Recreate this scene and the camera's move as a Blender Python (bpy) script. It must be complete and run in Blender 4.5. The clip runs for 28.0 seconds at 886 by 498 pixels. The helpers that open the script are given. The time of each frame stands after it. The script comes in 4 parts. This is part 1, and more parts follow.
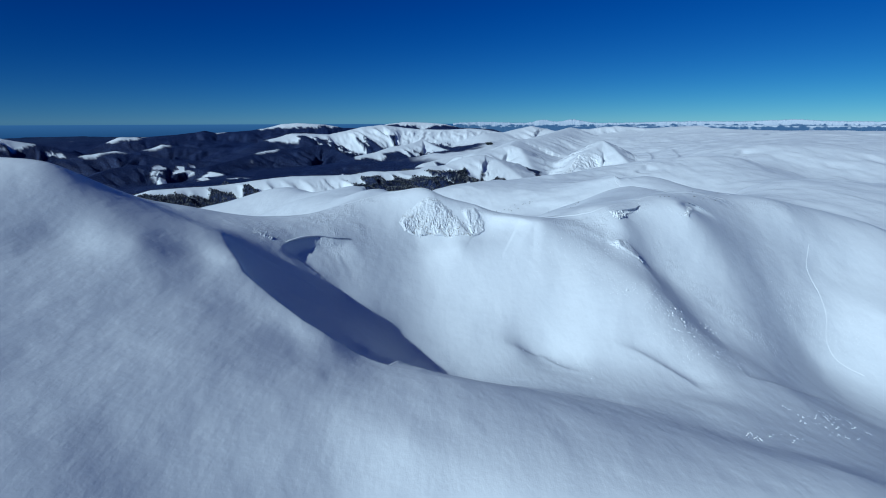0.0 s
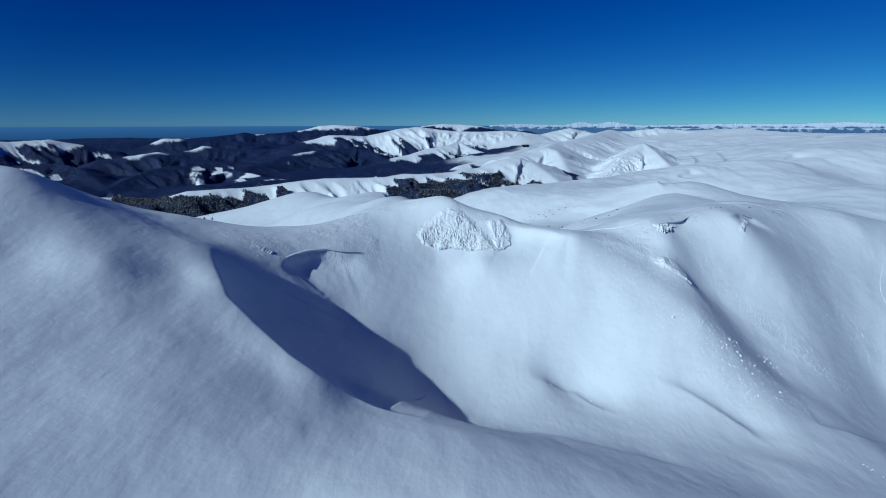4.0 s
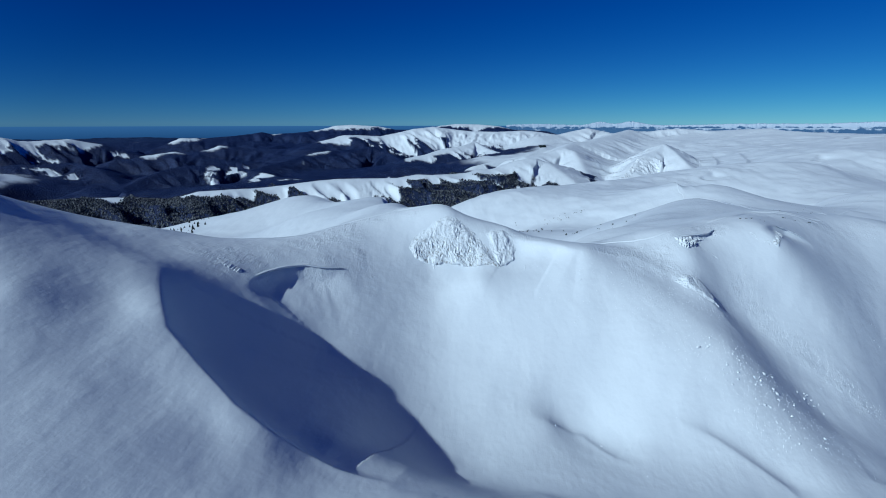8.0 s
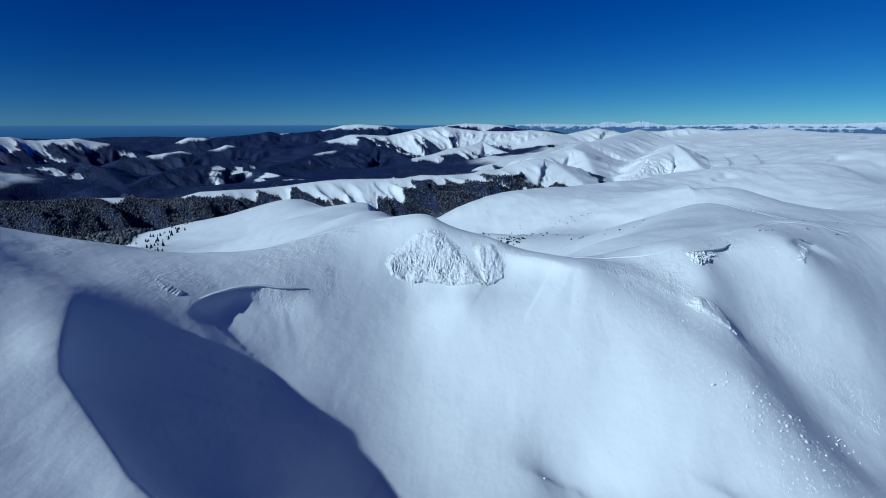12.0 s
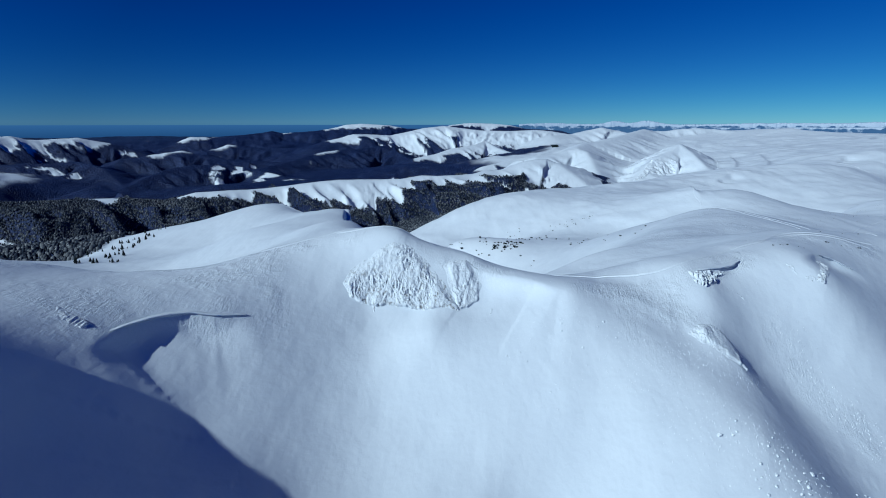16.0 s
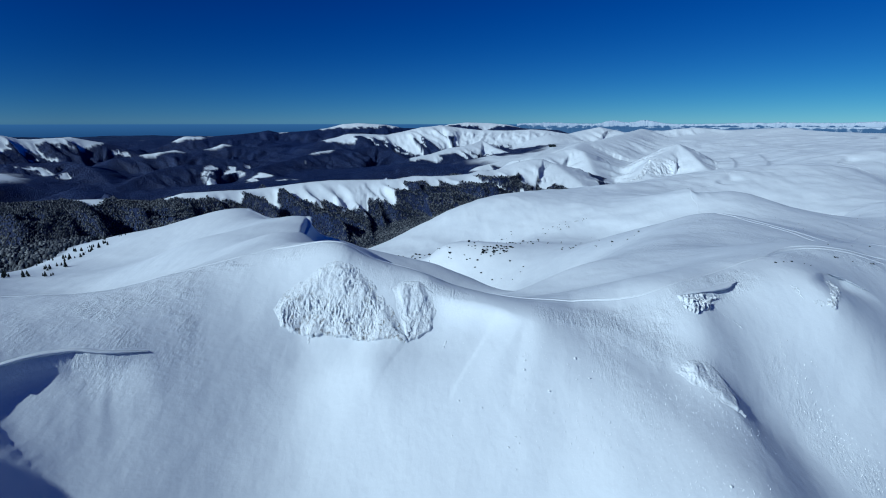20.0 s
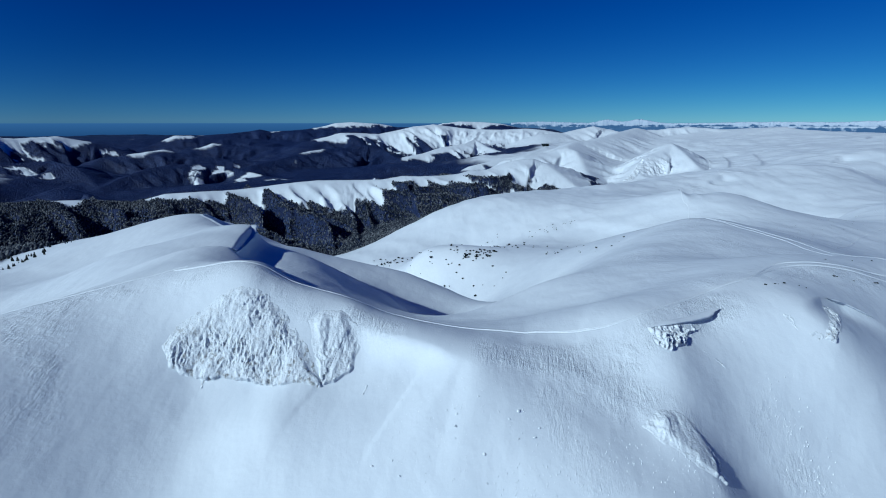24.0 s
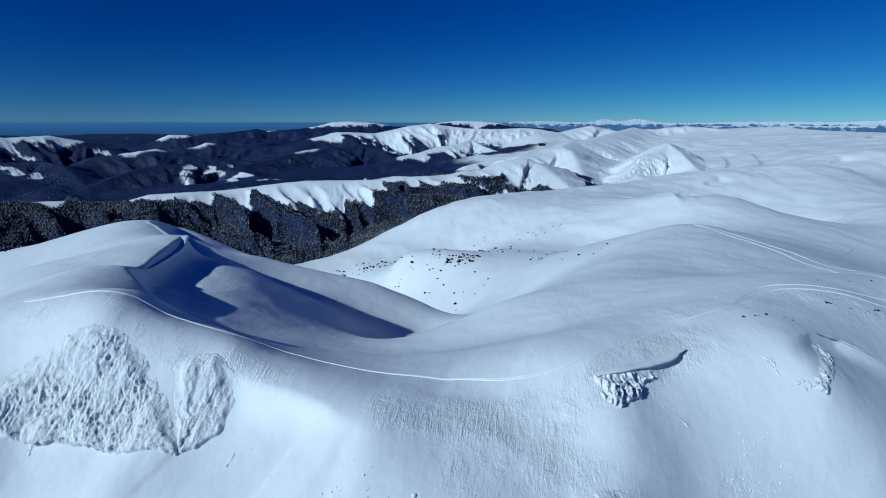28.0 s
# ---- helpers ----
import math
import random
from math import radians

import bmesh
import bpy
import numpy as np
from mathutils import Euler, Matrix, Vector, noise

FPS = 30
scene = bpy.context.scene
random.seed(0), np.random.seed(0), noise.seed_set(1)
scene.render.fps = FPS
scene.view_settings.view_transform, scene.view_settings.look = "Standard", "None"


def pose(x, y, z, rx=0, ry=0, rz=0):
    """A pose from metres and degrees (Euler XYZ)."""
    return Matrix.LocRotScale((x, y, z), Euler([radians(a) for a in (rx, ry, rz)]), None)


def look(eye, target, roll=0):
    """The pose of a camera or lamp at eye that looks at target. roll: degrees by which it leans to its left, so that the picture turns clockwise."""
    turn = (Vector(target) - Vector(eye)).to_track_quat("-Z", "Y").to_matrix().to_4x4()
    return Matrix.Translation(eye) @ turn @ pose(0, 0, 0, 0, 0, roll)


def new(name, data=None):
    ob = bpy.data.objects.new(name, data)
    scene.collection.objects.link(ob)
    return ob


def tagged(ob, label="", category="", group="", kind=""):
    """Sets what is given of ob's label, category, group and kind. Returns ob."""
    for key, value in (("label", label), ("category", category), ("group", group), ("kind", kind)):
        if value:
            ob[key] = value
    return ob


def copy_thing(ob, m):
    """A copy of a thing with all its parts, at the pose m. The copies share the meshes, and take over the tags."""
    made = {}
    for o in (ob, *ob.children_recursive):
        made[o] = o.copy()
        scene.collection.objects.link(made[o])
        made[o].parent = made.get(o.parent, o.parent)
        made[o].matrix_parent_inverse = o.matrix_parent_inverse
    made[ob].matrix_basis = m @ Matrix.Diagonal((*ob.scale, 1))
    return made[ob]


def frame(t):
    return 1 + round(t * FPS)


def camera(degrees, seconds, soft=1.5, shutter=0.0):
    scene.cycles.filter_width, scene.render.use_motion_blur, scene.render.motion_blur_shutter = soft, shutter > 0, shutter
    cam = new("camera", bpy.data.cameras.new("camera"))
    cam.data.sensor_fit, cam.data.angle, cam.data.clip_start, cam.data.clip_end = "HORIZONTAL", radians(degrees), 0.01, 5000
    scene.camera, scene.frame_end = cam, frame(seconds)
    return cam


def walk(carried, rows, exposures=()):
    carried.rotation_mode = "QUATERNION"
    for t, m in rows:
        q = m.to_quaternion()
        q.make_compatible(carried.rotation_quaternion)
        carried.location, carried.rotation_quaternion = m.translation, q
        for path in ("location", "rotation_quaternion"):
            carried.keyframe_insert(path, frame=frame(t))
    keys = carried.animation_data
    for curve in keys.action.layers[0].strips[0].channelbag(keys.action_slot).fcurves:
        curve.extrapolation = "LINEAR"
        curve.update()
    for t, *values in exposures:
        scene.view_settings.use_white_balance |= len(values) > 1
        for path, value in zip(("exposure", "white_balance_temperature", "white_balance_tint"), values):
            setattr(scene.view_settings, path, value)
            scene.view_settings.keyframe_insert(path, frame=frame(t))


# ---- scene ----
cam = camera(75.88, 28.0, soft=1.0)
# seconds, x, y, z, tilt from straight down, lean, turn
PATH = [
    (0.0, 0.00, 0.00, 130.00, 77.334, -0.134, 0.000),
    (1.0, 1.52, 7.17, 129.95, 77.419, -0.123, 1.145),
    (2.0, 3.08, 14.31, 129.93, 77.477, -0.113, 2.132),
    (3.0, 4.69, 21.43, 129.94, 77.513, -0.102, 2.962),
    (4.0, 6.35, 28.53, 129.97, 77.532, -0.092, 3.650),
    (5.0, 8.06, 35.62, 130.02, 77.539, -0.082, 4.214),
    (6.0, 9.81, 42.69, 130.08, 77.538, -0.072, 4.675),
    (7.0, 11.62, 49.77, 130.15, 77.530, -0.062, 5.057),
    (8.0, 13.48, 56.84, 130.22, 77.520, -0.053, 5.376),
    (9.0, 15.39, 63.91, 130.29, 77.507, -0.044, 5.651),
    (10.0, 17.37, 70.98, 130.35, 77.494, -0.035, 5.892),
    (11.0, 19.41, 78.07, 130.41, 77.481, -0.026, 6.106),
    (12.0, 21.53, 85.16, 130.47, 77.469, -0.017, 6.297),
    (13.0, 23.71, 92.26, 130.51, 77.457, -0.009, 6.464),
    (14.0, 25.99, 99.38, 130.55, 77.446, -0.000, 6.605),
    (15.0, 28.35, 106.51, 130.57, 77.435, 0.008, 6.717),
    (16.0, 30.81, 113.65, 130.58, 77.424, 0.016, 6.793),
    (17.0, 33.38, 120.80, 130.58, 77.412, 0.024, 6.832),
    (18.0, 36.06, 127.97, 130.57, 77.399, 0.031, 6.831),
    (19.0, 38.88, 135.15, 130.55, 77.384, 0.038, 6.791),
    (20.0, 41.83, 142.34, 130.52, 77.367, 0.046, 6.717),
    (21.0, 44.93, 149.54, 130.49, 77.348, 0.052, 6.616),
    (22.0, 48.19, 156.74, 130.45, 77.326, 0.059, 6.501),
    (23.0, 51.63, 163.96, 130.41, 77.303, 0.066, 6.385),
    (24.0, 55.26, 171.17, 130.37, 77.280, 0.072, 6.284),
    (25.0, 59.09, 178.39, 130.34, 77.256, 0.078, 6.214),
    (26.0, 63.14, 185.60, 130.33, 77.235, 0.084, 6.185),
    (27.0, 67.42, 192.81, 130.32, 77.218, 0.090, 6.204),
    (28.0, 71.96, 200.00, 130.34, 77.209, 0.096, 6.263),
]
walk(cam, [(t, pose(x, y, z, tilt, 0, turn) @ pose(0, 0, 0, 0, 0, lean)) for t, x, y, z, tilt, lean, turn in PATH], [(0, 0.0, 4620, 2)])
# ---- end of camera ----
# ---- light ----
SUN_UP, SUN_FROM = radians(31), Vector((-0.766, -0.643))   # sun's height; the side it stands on
world = bpy.data.worlds.new("sky")
scene.world = world
world.use_nodes = True
sky = world.node_tree.nodes.new("ShaderNodeTexSky")
sky.sky_type, sky.sun_disc = "NISHITA", False
sky.sun_elevation, sky.sun_rotation = SUN_UP, math.atan2(SUN_FROM.x, SUN_FROM.y)
sky.altitude, sky.air_density, sky.dust_density, sky.ozone_density = 3000, 0.7, 0.0, 6.0
back = world.node_tree.nodes["Background"]
back.inputs[1].default_value = 1.0
# thin dry air: each colour of the sky deepens towards the zenith at its own rate, and the sky is darkest a quarter turn from the sun
n, l = world.node_tree.nodes, world.node_tree.links
split, join = n.new("ShaderNodeSeparateColor"), n.new("ShaderNodeCombineColor")
l.new(sky.outputs[0], split.inputs[0])
towards = n.new("ShaderNodeVectorMath")
towards.operation = "DOT_PRODUCT"
l.new(n.new("ShaderNodeTexCoord").outputs["Generated"], towards.inputs[0])
towards.inputs[1].default_value = (SUN_FROM.x * math.cos(SUN_UP), SUN_FROM.y * math.cos(SUN_UP), math.sin(SUN_UP))
side_on, dim = n.new("ShaderNodeMath"), n.new("ShaderNodeMath")
side_on.operation, dim.operation = "ABSOLUTE", "MULTIPLY_ADD"
l.new(towards.outputs["Value"], side_on.inputs[0])
l.new(side_on.outputs[0], dim.inputs[0])
dim.inputs[1].default_value, dim.inputs[2].default_value = 0.37, 0.67
for i, (steep, gain) in enumerate(((1.55, 0.0150), (1.42, 0.0197), (0.74, 0.073))):
    power, scale, shade = n.new("ShaderNodeMath"), n.new("ShaderNodeMath"), n.new("ShaderNodeMath")
    power.operation, scale.operation, shade.operation = "POWER", "MULTIPLY", "MULTIPLY"
    power.inputs[1].default_value, scale.inputs[1].default_value = steep, gain
    l.new(split.outputs[i], power.inputs[0])
    l.new(power.outputs[0], scale.inputs[0])
    l.new(scale.outputs[0], shade.inputs[0])
    l.new(dim.outputs[0], shade.inputs[1])
    l.new(shade.outputs[0], join.inputs[i])
l.new(join.outputs[0], back.inputs[0])
sun = new("sun", bpy.data.lights.new("sun", "SUN"))
sun.data.energy, sun.data.angle, sun.data.color = 4.7, radians(0.55), (0.975, 0.863, 0.648)
sun.matrix_world = look((SUN_FROM.x * math.cos(SUN_UP) * 500, SUN_FROM.y * math.cos(SUN_UP) * 500, 500 * math.sin(SUN_UP) ), (0, 0, 0))


# ---- materials ----
def material(name, rough=0.8):
    m = bpy.data.materials.new(name)
    m.use_nodes = True
    n, l = m.node_tree.nodes, m.node_tree.links
    b = n["Principled BSDF"]
    b.inputs["Roughness"].default_value = rough
    b.inputs["Specular IOR Level"].default_value = 0.25
    place = n.new("ShaderNodeNewGeometry").outputs["Position"]

    def tex(scale, detail=4.0, stretch=None, turn=0.0, kind="ShaderNodeTexNoise", rough=0.55):
        t = n.new(kind)
        t.inputs["Scale"].default_value = scale
        if kind == "ShaderNodeTexNoise":
            t.inputs["Detail"].default_value, t.inputs["Roughness"].default_value = detail, rough
        if stretch:
            mp = n.new("ShaderNodeMapping")
            mp.inputs["Scale"].default_value, mp.inputs["Rotation"].default_value = stretch, (0, 0, turn)
            l.new(place, mp.inputs[0])
            l.new(mp.outputs[0], t.inputs["Vector"])
        else:
            l.new(place, t.inputs["Vector"])
        return t.outputs[0]

    def math_node(op, x, y, clamp=False):
        t = n.new("ShaderNodeMath")
        t.operation, t.use_clamp = op, clamp
        for i, v in enumerate((x, y)):
            if isinstance(v, (int, float)):
                t.inputs[i].default_value = v
            else:
                l.new(v, t.inputs[i])
        return t.outputs[0]

    def span(v, lo, hi, a=0.0, b=1.0):
        t = n.new("ShaderNodeMapRange")
        for i, w in enumerate((lo, hi, a, b)):
            t.inputs[i + 1].default_value = w
        l.new(v, t.inputs[0])
        return t.outputs[0]

    def blend(f, one, two):
        t = n.new("ShaderNodeMix")
        t.data_type = "RGBA"
        l.new(f, t.inputs[0])
        for i, c in ((6, one), (7, two)):
            if isinstance(c, tuple):
                t.inputs[i].default_value = (*c, 1)
            else:
                l.new(c, t.inputs[i])
        return t.outputs[2]

    def bump(height, distance, before=None, strength=1.0):
        t = n.new("ShaderNodeBump")
        t.inputs["Distance"].default_value, t.inputs["Strength"].default_value = distance, strength
        l.new(height, t.inputs["Height"])
        if before is not None:
            l.new(before, t.inputs["Normal"])
        return t.outputs[0]

    def field(name):
        t = n.new("ShaderNodeAttribute")
        t.attribute_name = name
        return t.outputs["Fac"]

    def finish(colour, normal=None):
        if isinstance(colour, tuple):
            b.inputs["Base Color"].default_value = (*colour, 1)
        else:
            l.new(colour, b.inputs["Base Color"])
        if normal is not None:
            l.new(normal, b.inputs["Normal"])
        return m

    return tex, math_node, span, blend, bump, field, finish


WHITE, SOFT_WHITE = (0.60, 0.645, 0.70), (0.55, 0.595, 0.655)


def snow_material():
    tex, calc, span, blend, bump, field, finish = material("snow", 0.55)
    wide, mid, fine = tex(0.012, 3), tex(0.09, 5), tex(1.1, 6, rough=0.7)
    crust = tex(0.05, 6, (1.0, 0.35, 1.0), 0.75, rough=0.62)
    packed = blend(span(calc("ADD", calc("MULTIPLY", wide, 0.5), calc("MULTIPLY", crust, 0.5)), 0.40, 0.60), SOFT_WHITE, WHITE)
    # wind ripples run along the wind; scoured ground is coarser
    ripple = tex(0.55, 5, (1.0, 0.22, 1.0), 0.65, rough=0.6)
    rime = tex(1.7, 7, (1.0, 0.17, 0.5), -0.75, rough=0.7)
    rimed = calc("MULTIPLY", calc("MULTIPLY", rime, field("scour")), span(tex(0.14, 4, rough=0.6), 0.38, 0.62, 0.25, 1.0))
    swell = tex(0.04, 4, (1.0, 0.5, 1.0), 0.7, rough=0.5)
    h0 = bump(swell, 1.3)
    h1 = bump(ripple, 0.075, h0)
    h2 = bump(fine, 0.028, h1)
    h3 = bump(rimed, 0.6, h2)
    h4 = bump(mid, 0.3, h3)
    # woods seen from afar: dark twigs with frost and snow between, blue of distant haze painted in
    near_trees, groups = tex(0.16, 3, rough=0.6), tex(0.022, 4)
    hazed_canopy = blend(span(near_trees, 0.46, 0.72), (0.003, 0.010, 0.050), (0.060, 0.090, 0.21))
    hazed_canopy = blend(span(groups, 0.38, 0.66), (0.003, 0.010, 0.050), hazed_canopy)
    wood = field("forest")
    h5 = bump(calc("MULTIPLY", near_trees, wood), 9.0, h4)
    return finish(blend(wood, packed, hazed_canopy), h5)


def rime_rock_material():
    tex, calc, span, blend, bump, field, finish = material("rimed_rock", 0.7)
    lump, grain = tex(0.9, 6, (1.0, 1.0, 0.55), rough=0.65), tex(3.5, 6, rough=0.7)
    stone = blend(span(grain, 0.3, 0.7), (0.15, 0.155, 0.16), (0.30, 0.305, 0.31))
    bare = calc("MULTIPLY", span(lump, 0.50, 0.60), span(field("bare"), 0.0, 1.0))
    return finish(blend(bare, WHITE, stone), bump(grain, 0.12, bump(lump, 0.3)))


def plain_material(name, one, two, scale, distance, rough=0.8, island=False):
    tex, calc, span, blend, bump, field, finish = material(name, rough)
    t = tex(scale, 5)
    return finish(blend(span(t, 0.35, 0.65), one, two), bump(t, distance))


def twig_material():
    tex, calc, span, blend, bump, field, finish = material("frosted_twigs", 0.9)
    m = finish((0.1, 0.1, 0.1))
    n, l = m.node_tree.nodes, m.node_tree.links
    g = n.new("ShaderNodeNewGeometry").outputs["Random Per Island"]
    t = calc("ADD", calc("MULTIPLY", tex(0.45, 4), 0.3), calc("MULTIPLY", tex(0.018, 3), 0.55))
    mixed = calc("ADD", calc("MULTIPLY", g, 0.45), t)
    l.new(blend(span(mixed, 0.55, 1.02), (0.006, 0.012, 0.028), (0.20, 0.21, 0.225)), n["Principled BSDF"].inputs["Base Color"])
    return m


snow = snow_material()
rime_rock = rime_rock_material()
packed_snow = plain_material("packed_snow", (0.64, 0.685, 0.735), (0.57, 0.61, 0.67), 1.3, 0.12, 0.5)
clod = plain_material("snow_clod", (0.66, 0.70, 0.745), (0.58, 0.62, 0.675), 2.2, 0.2, 0.6)
needles = plain_material("needles", (0.003, 0.007, 0.009), (0.007, 0.015, 0.018), 1.1, 0.3, 0.85)
bark = plain_material("bark", (0.05, 0.042, 0.035), (0.12, 0.10, 0.085), 5.0, 0.05, 0.9)
twigs = twig_material()


# ---- the land ----
# Ridge lines, brows, feet of slopes and valley lines of the mountain, in metres.
CREST_WEST = [(-151, 200, 116.9), (-127, 187, 116.2), (-120, 194, 110.2), (-117, 216, 102.5), (-114, 236, 96.4), (-110, 266, 89), (-92, 270, 86),
    (-82, 276, 85), (-72, 282, 84.4), (-58, 290, 86.4), (-40, 300, 90), (-28, 310, 92.4), (-18, 314, 92.8), (-8, 314, 92.2)]
CREST_EAST = [(-1, 312, 88.4), (14, 308, 86.1), (24, 312, 81.1), (37, 311, 78.9), (50, 309, 78.2), (62, 307, 78.9), (74, 305, 80.9), (85, 306, 83.3),
    (97, 315, 84.6), (112, 328, 85.5), (127, 338, 86.5), (144, 329, 81.2), (149, 356, 85.5), (166, 360, 83.4), (178, 364, 80.1), (223, 360, 69), (294,
    370, 57.3)]
BROW = [(49, 285, 80), (54, 266, 65), (96, 282, 67.6), (94, 301, 80.8), (135, 311, 79.6), (21, 297, 82.5), (32, 293, 81.7), (39, 290, 80.5), (47, 286,
    80.2)]
RIB = [(48, 285, 79.7), (63, 286, 76.9), (75, 286, 74.2), (84, 283, 70.9), (84, 295, 77.7), (94, 294, 77)]
CLIFF_FOOT = [(-13, 285, 74.4), (16, 287, 73.4), (1, 285, 72.8)]
CLIFF_TOP = [(-6, 298, 91), (-14, 295, 88.1), (7, 301, 87.8), (19, 300, 85)]
BOWL_WEST = [(-51, 255, 77.4), (-72, 234, 83), (-64, 259, 84.4), (-69, 184, 84.6), (-70, 218, 80), (-55, 225, 68.8), (-43, 229, 60.4), (-29, 224,
    51.8), (-18, 221, 44), (-8, 212, 38), (1, 194, 37.4), (-37, 244, 63.6), (-26, 263, 66.5), (-62, 202, 72.4), (-42, 190, 60.3), (-24, 180, 54.1)]
SHOULDER_EDGE = [(-81, 205, 89.4), (-73, 192, 86), (-66, 181, 81.8), (-58, 177, 76.6), (-50, 172, 72.4), (-43, 167, 69.2), (-36, 165, 65.8), (-31,
    166, 62), (-25, 166, 58.4), (-84, 212, 89.8), (-95, 216, 93.2)]
SHOULDER = [(-81, 185, 87.7), (-74, 175, 83.5), (-65, 170, 78.3), (-58, 166, 74.1), (-51, 161, 70.9), (-44, 159, 67.5), (-83, 167, 86.9), (-67, 158, 77.5), (-53, 151, 71.2), (-112, 163, 97.6), (-93, 170, 93.8), (-17, 162, 56.8), (-60, 132, 73.5), (-94, 124, 84), (-77, 125, 78), (-55, 93, 65), (-67, 84, 70), (-34, 91, 54), (-33, 107, 60), (-21, 114, 58.5), (-20, 94, 48)]
FLOOR = [(31, 224, 35.8), (40, 227, 32), (46, 205, 32.8), (98, 201, 28.6), (99, 185, 30.6), (127, 254, 32.5), (136, 221, 23.6), (96, 250, 53.4), (129, 280, 45.5), (70, 210, 32), (104, 284, 61.5), (118, 284, 51.5), (121, 296, 63), (133, 297, 60.5), (110, 275, 52.5), (19, 261, 59.5), (-2, 254, 52.6), (-8, 232, 42.7), (39, 247, 48.4), (59,
    253, 54.9), (73, 275, 70.1), (8, 273, 69), (225, 342, 48.5), (200, 280, 3.5), (151, 274, 33.4), (246, 300, 23.7), (250, 340, 42.6)]
NOSE = [(3, 172, 49.4), (21, 170, 46.7), (39, 168, 43.5), (57, 166, 40.6), (74, 162, 37.2), (90, 158, 34.3), (112, 152, 31.3), (-8, 118, 58.5), (-5, 94, 46), (2, 96, 45), (1, 123, 57.5), (14, 111, 52.5), (41, 115, 50), (71, 122, 46.5), (105, 130, 41)]
SPUR = [(-35, 346, 89.6), (-61, 420, 82.8), (-134, 506, 72.8), (-144, 552, 60), (-182, 524, 60), (-210, 524, 55.3), (-250, 540, 46.7), (-96, 400,
    76.5), (-55, 364, 84.6), (-99, 384, 78.2), (-91, 364, 79.7), (-49, 380, 83.5), (-97, 444, 76.5), (-117, 524, 58.3), (-102, 528, 51.1), (-84, 532,
    47.4), (-49, 536, 38.6), (-10, 540, 29.8), (18, 544, 18.3), (42, 550, 6.9), (-88, 452, 77.1)]
SPUR_EAST = [(0, 432, 46), (-19, 416, 61), (-30, 392, 72), (-11, 334, 79.7), (-26, 346, 80.9), (-59, 476, 46.6), (-76, 480, 54.3), (-34, 492,
    36.3), (-4, 500, 24.9)]
BEHIND_CREST = [(-110, 300, 74), (-95, 320, 72.5), (-85, 305, 76.5), (-70, 302, 79.5), (-120, 330, 66)]
SPUR_WEST = [(-434, 736, -13.8), (-140, 410, 62.9), (-370, 660, 12.8), (-388, 660, 8.6)]
HOLLOW = [(28, 428, 36), (48, 516, 17.9), (12, 430, 36), (28, 492, 18), (50, 568, -2), (0, 660, -50), (-80, 780, -94)]
DOME = [(74, 400, 65.4), (97, 424, 66.7), (126, 464, 67.1), (155, 516, 66.4), (195, 570, 66), (212, 560, 63.6), (229, 524, 61.8), (245, 500, 58.8),
    (251, 480, 58), (154, 440, 68.9), (190, 440, 70), (110, 380, 74.2), (57, 364, 62.7), (82, 354, 71.4)]
PLATEAU = [(8, 915, -45), (180, 831, -5), (282, 916, 43), (262, 954, 39), (480, 990, -21), (419, 933, -11.8), (900, 1400, -8), (-178, 940, -66.4),
    (-137, 1000, -54.7), (-97, 1060, -36.3), (-37, 1080, -8.9), (25, 1080, 6.5), (121, 1090, 11.2), (78, 940, -20.3), (-47, 800, -26.7), (99, 660,
    13.5), (178, 1140, 11.8), (280, 1280, 17), (390, 1300, 26), (480, 1280, 35), (690, 1360, 44), (322, 940, 36.1), (383, 920, 19.1), (500, 960, 15),
    (710, 1240, 22), (398, 720, 22.2)]
FOREST_FOOT = [(-850, 1120, -111), (-570, 1120, -109), (-370, 1140, -118), (-280, 1140, -121), (-210, 1200, -104), (-133, 1240, -72.3), (-51, 1280,
    -39.2), (33, 1360, -31.3), (130, 1440, -37)]
FAR_VALLEY = [(-1250, 1540, -106), (-1030, 1680, -117), (-750, 1800, -95), (-440, 1920, -79), (-110, 2090, -63), (-1030, 2070, -96), (-1320, 1820,
    -73), (-750, 2230, -85), (-370, 2450, -63), (-30, 2500, -29)]
FAR_FLOOR = [(-1377, 1534, -43.3), (-953, 1912, -78.9), (-1119, 1563, -43), (-715, 2130, -82.9), (-367, 2430, -85.8), (-29, 2413, -53.4), (-2006, 2178, -76.5), (-1617, 2500, -88.5), (-1198, 2741, -96.4), (-763, 2694, -83), (-352, 2786, -81.1), (-1943, 3243, -56.8), (-1218, 3597, -36.5), (-2473, 3104, -68.6), (-3178, 3410, 31.2), (-2563, 3913, 31.5), (-1923, 4333, 23.5), (-1113, 4621, 27.9), (-222, 4757, 27.5), (444, 4745, 29.7), (-747, 3935, -38.1), (10, 4014, -37.4), (114, 2012, -20), (347, 1936, -50.2), (424, 2227, -34.2), (257, 2603, -6.1), (159, 3111, 2.3), (529, 2564, -9)]
FAR_EAST = [(738, 2875, 46.3), (607, 2340, -10), (803, 2596, 27.9), (933, 2658, 49.3), (672, 2008, 3.4), (857, 2152, 23.1), (1065, 2877, 62.7), (1223, 2702, 77), (1287, 2424, 75.1), (1306, 2241, 74.2), (869, 2093, 33.7), (955, 1944, 50.2), (948, 1662, 57.8), (772, 1699, 27.4), (586, 1635, 10.4), (309, 1588, -40.9), (399, 1629, -15.5), (474, 1703, -9.9)]
SKYLINE = [(-3292, 3148, 34.5), (-2959, 3610, 22.9), (944, 4622, 33.9), (1395, 4402, 40), (1835, 4127, 40.2), (2169, 3729, 44.3)]
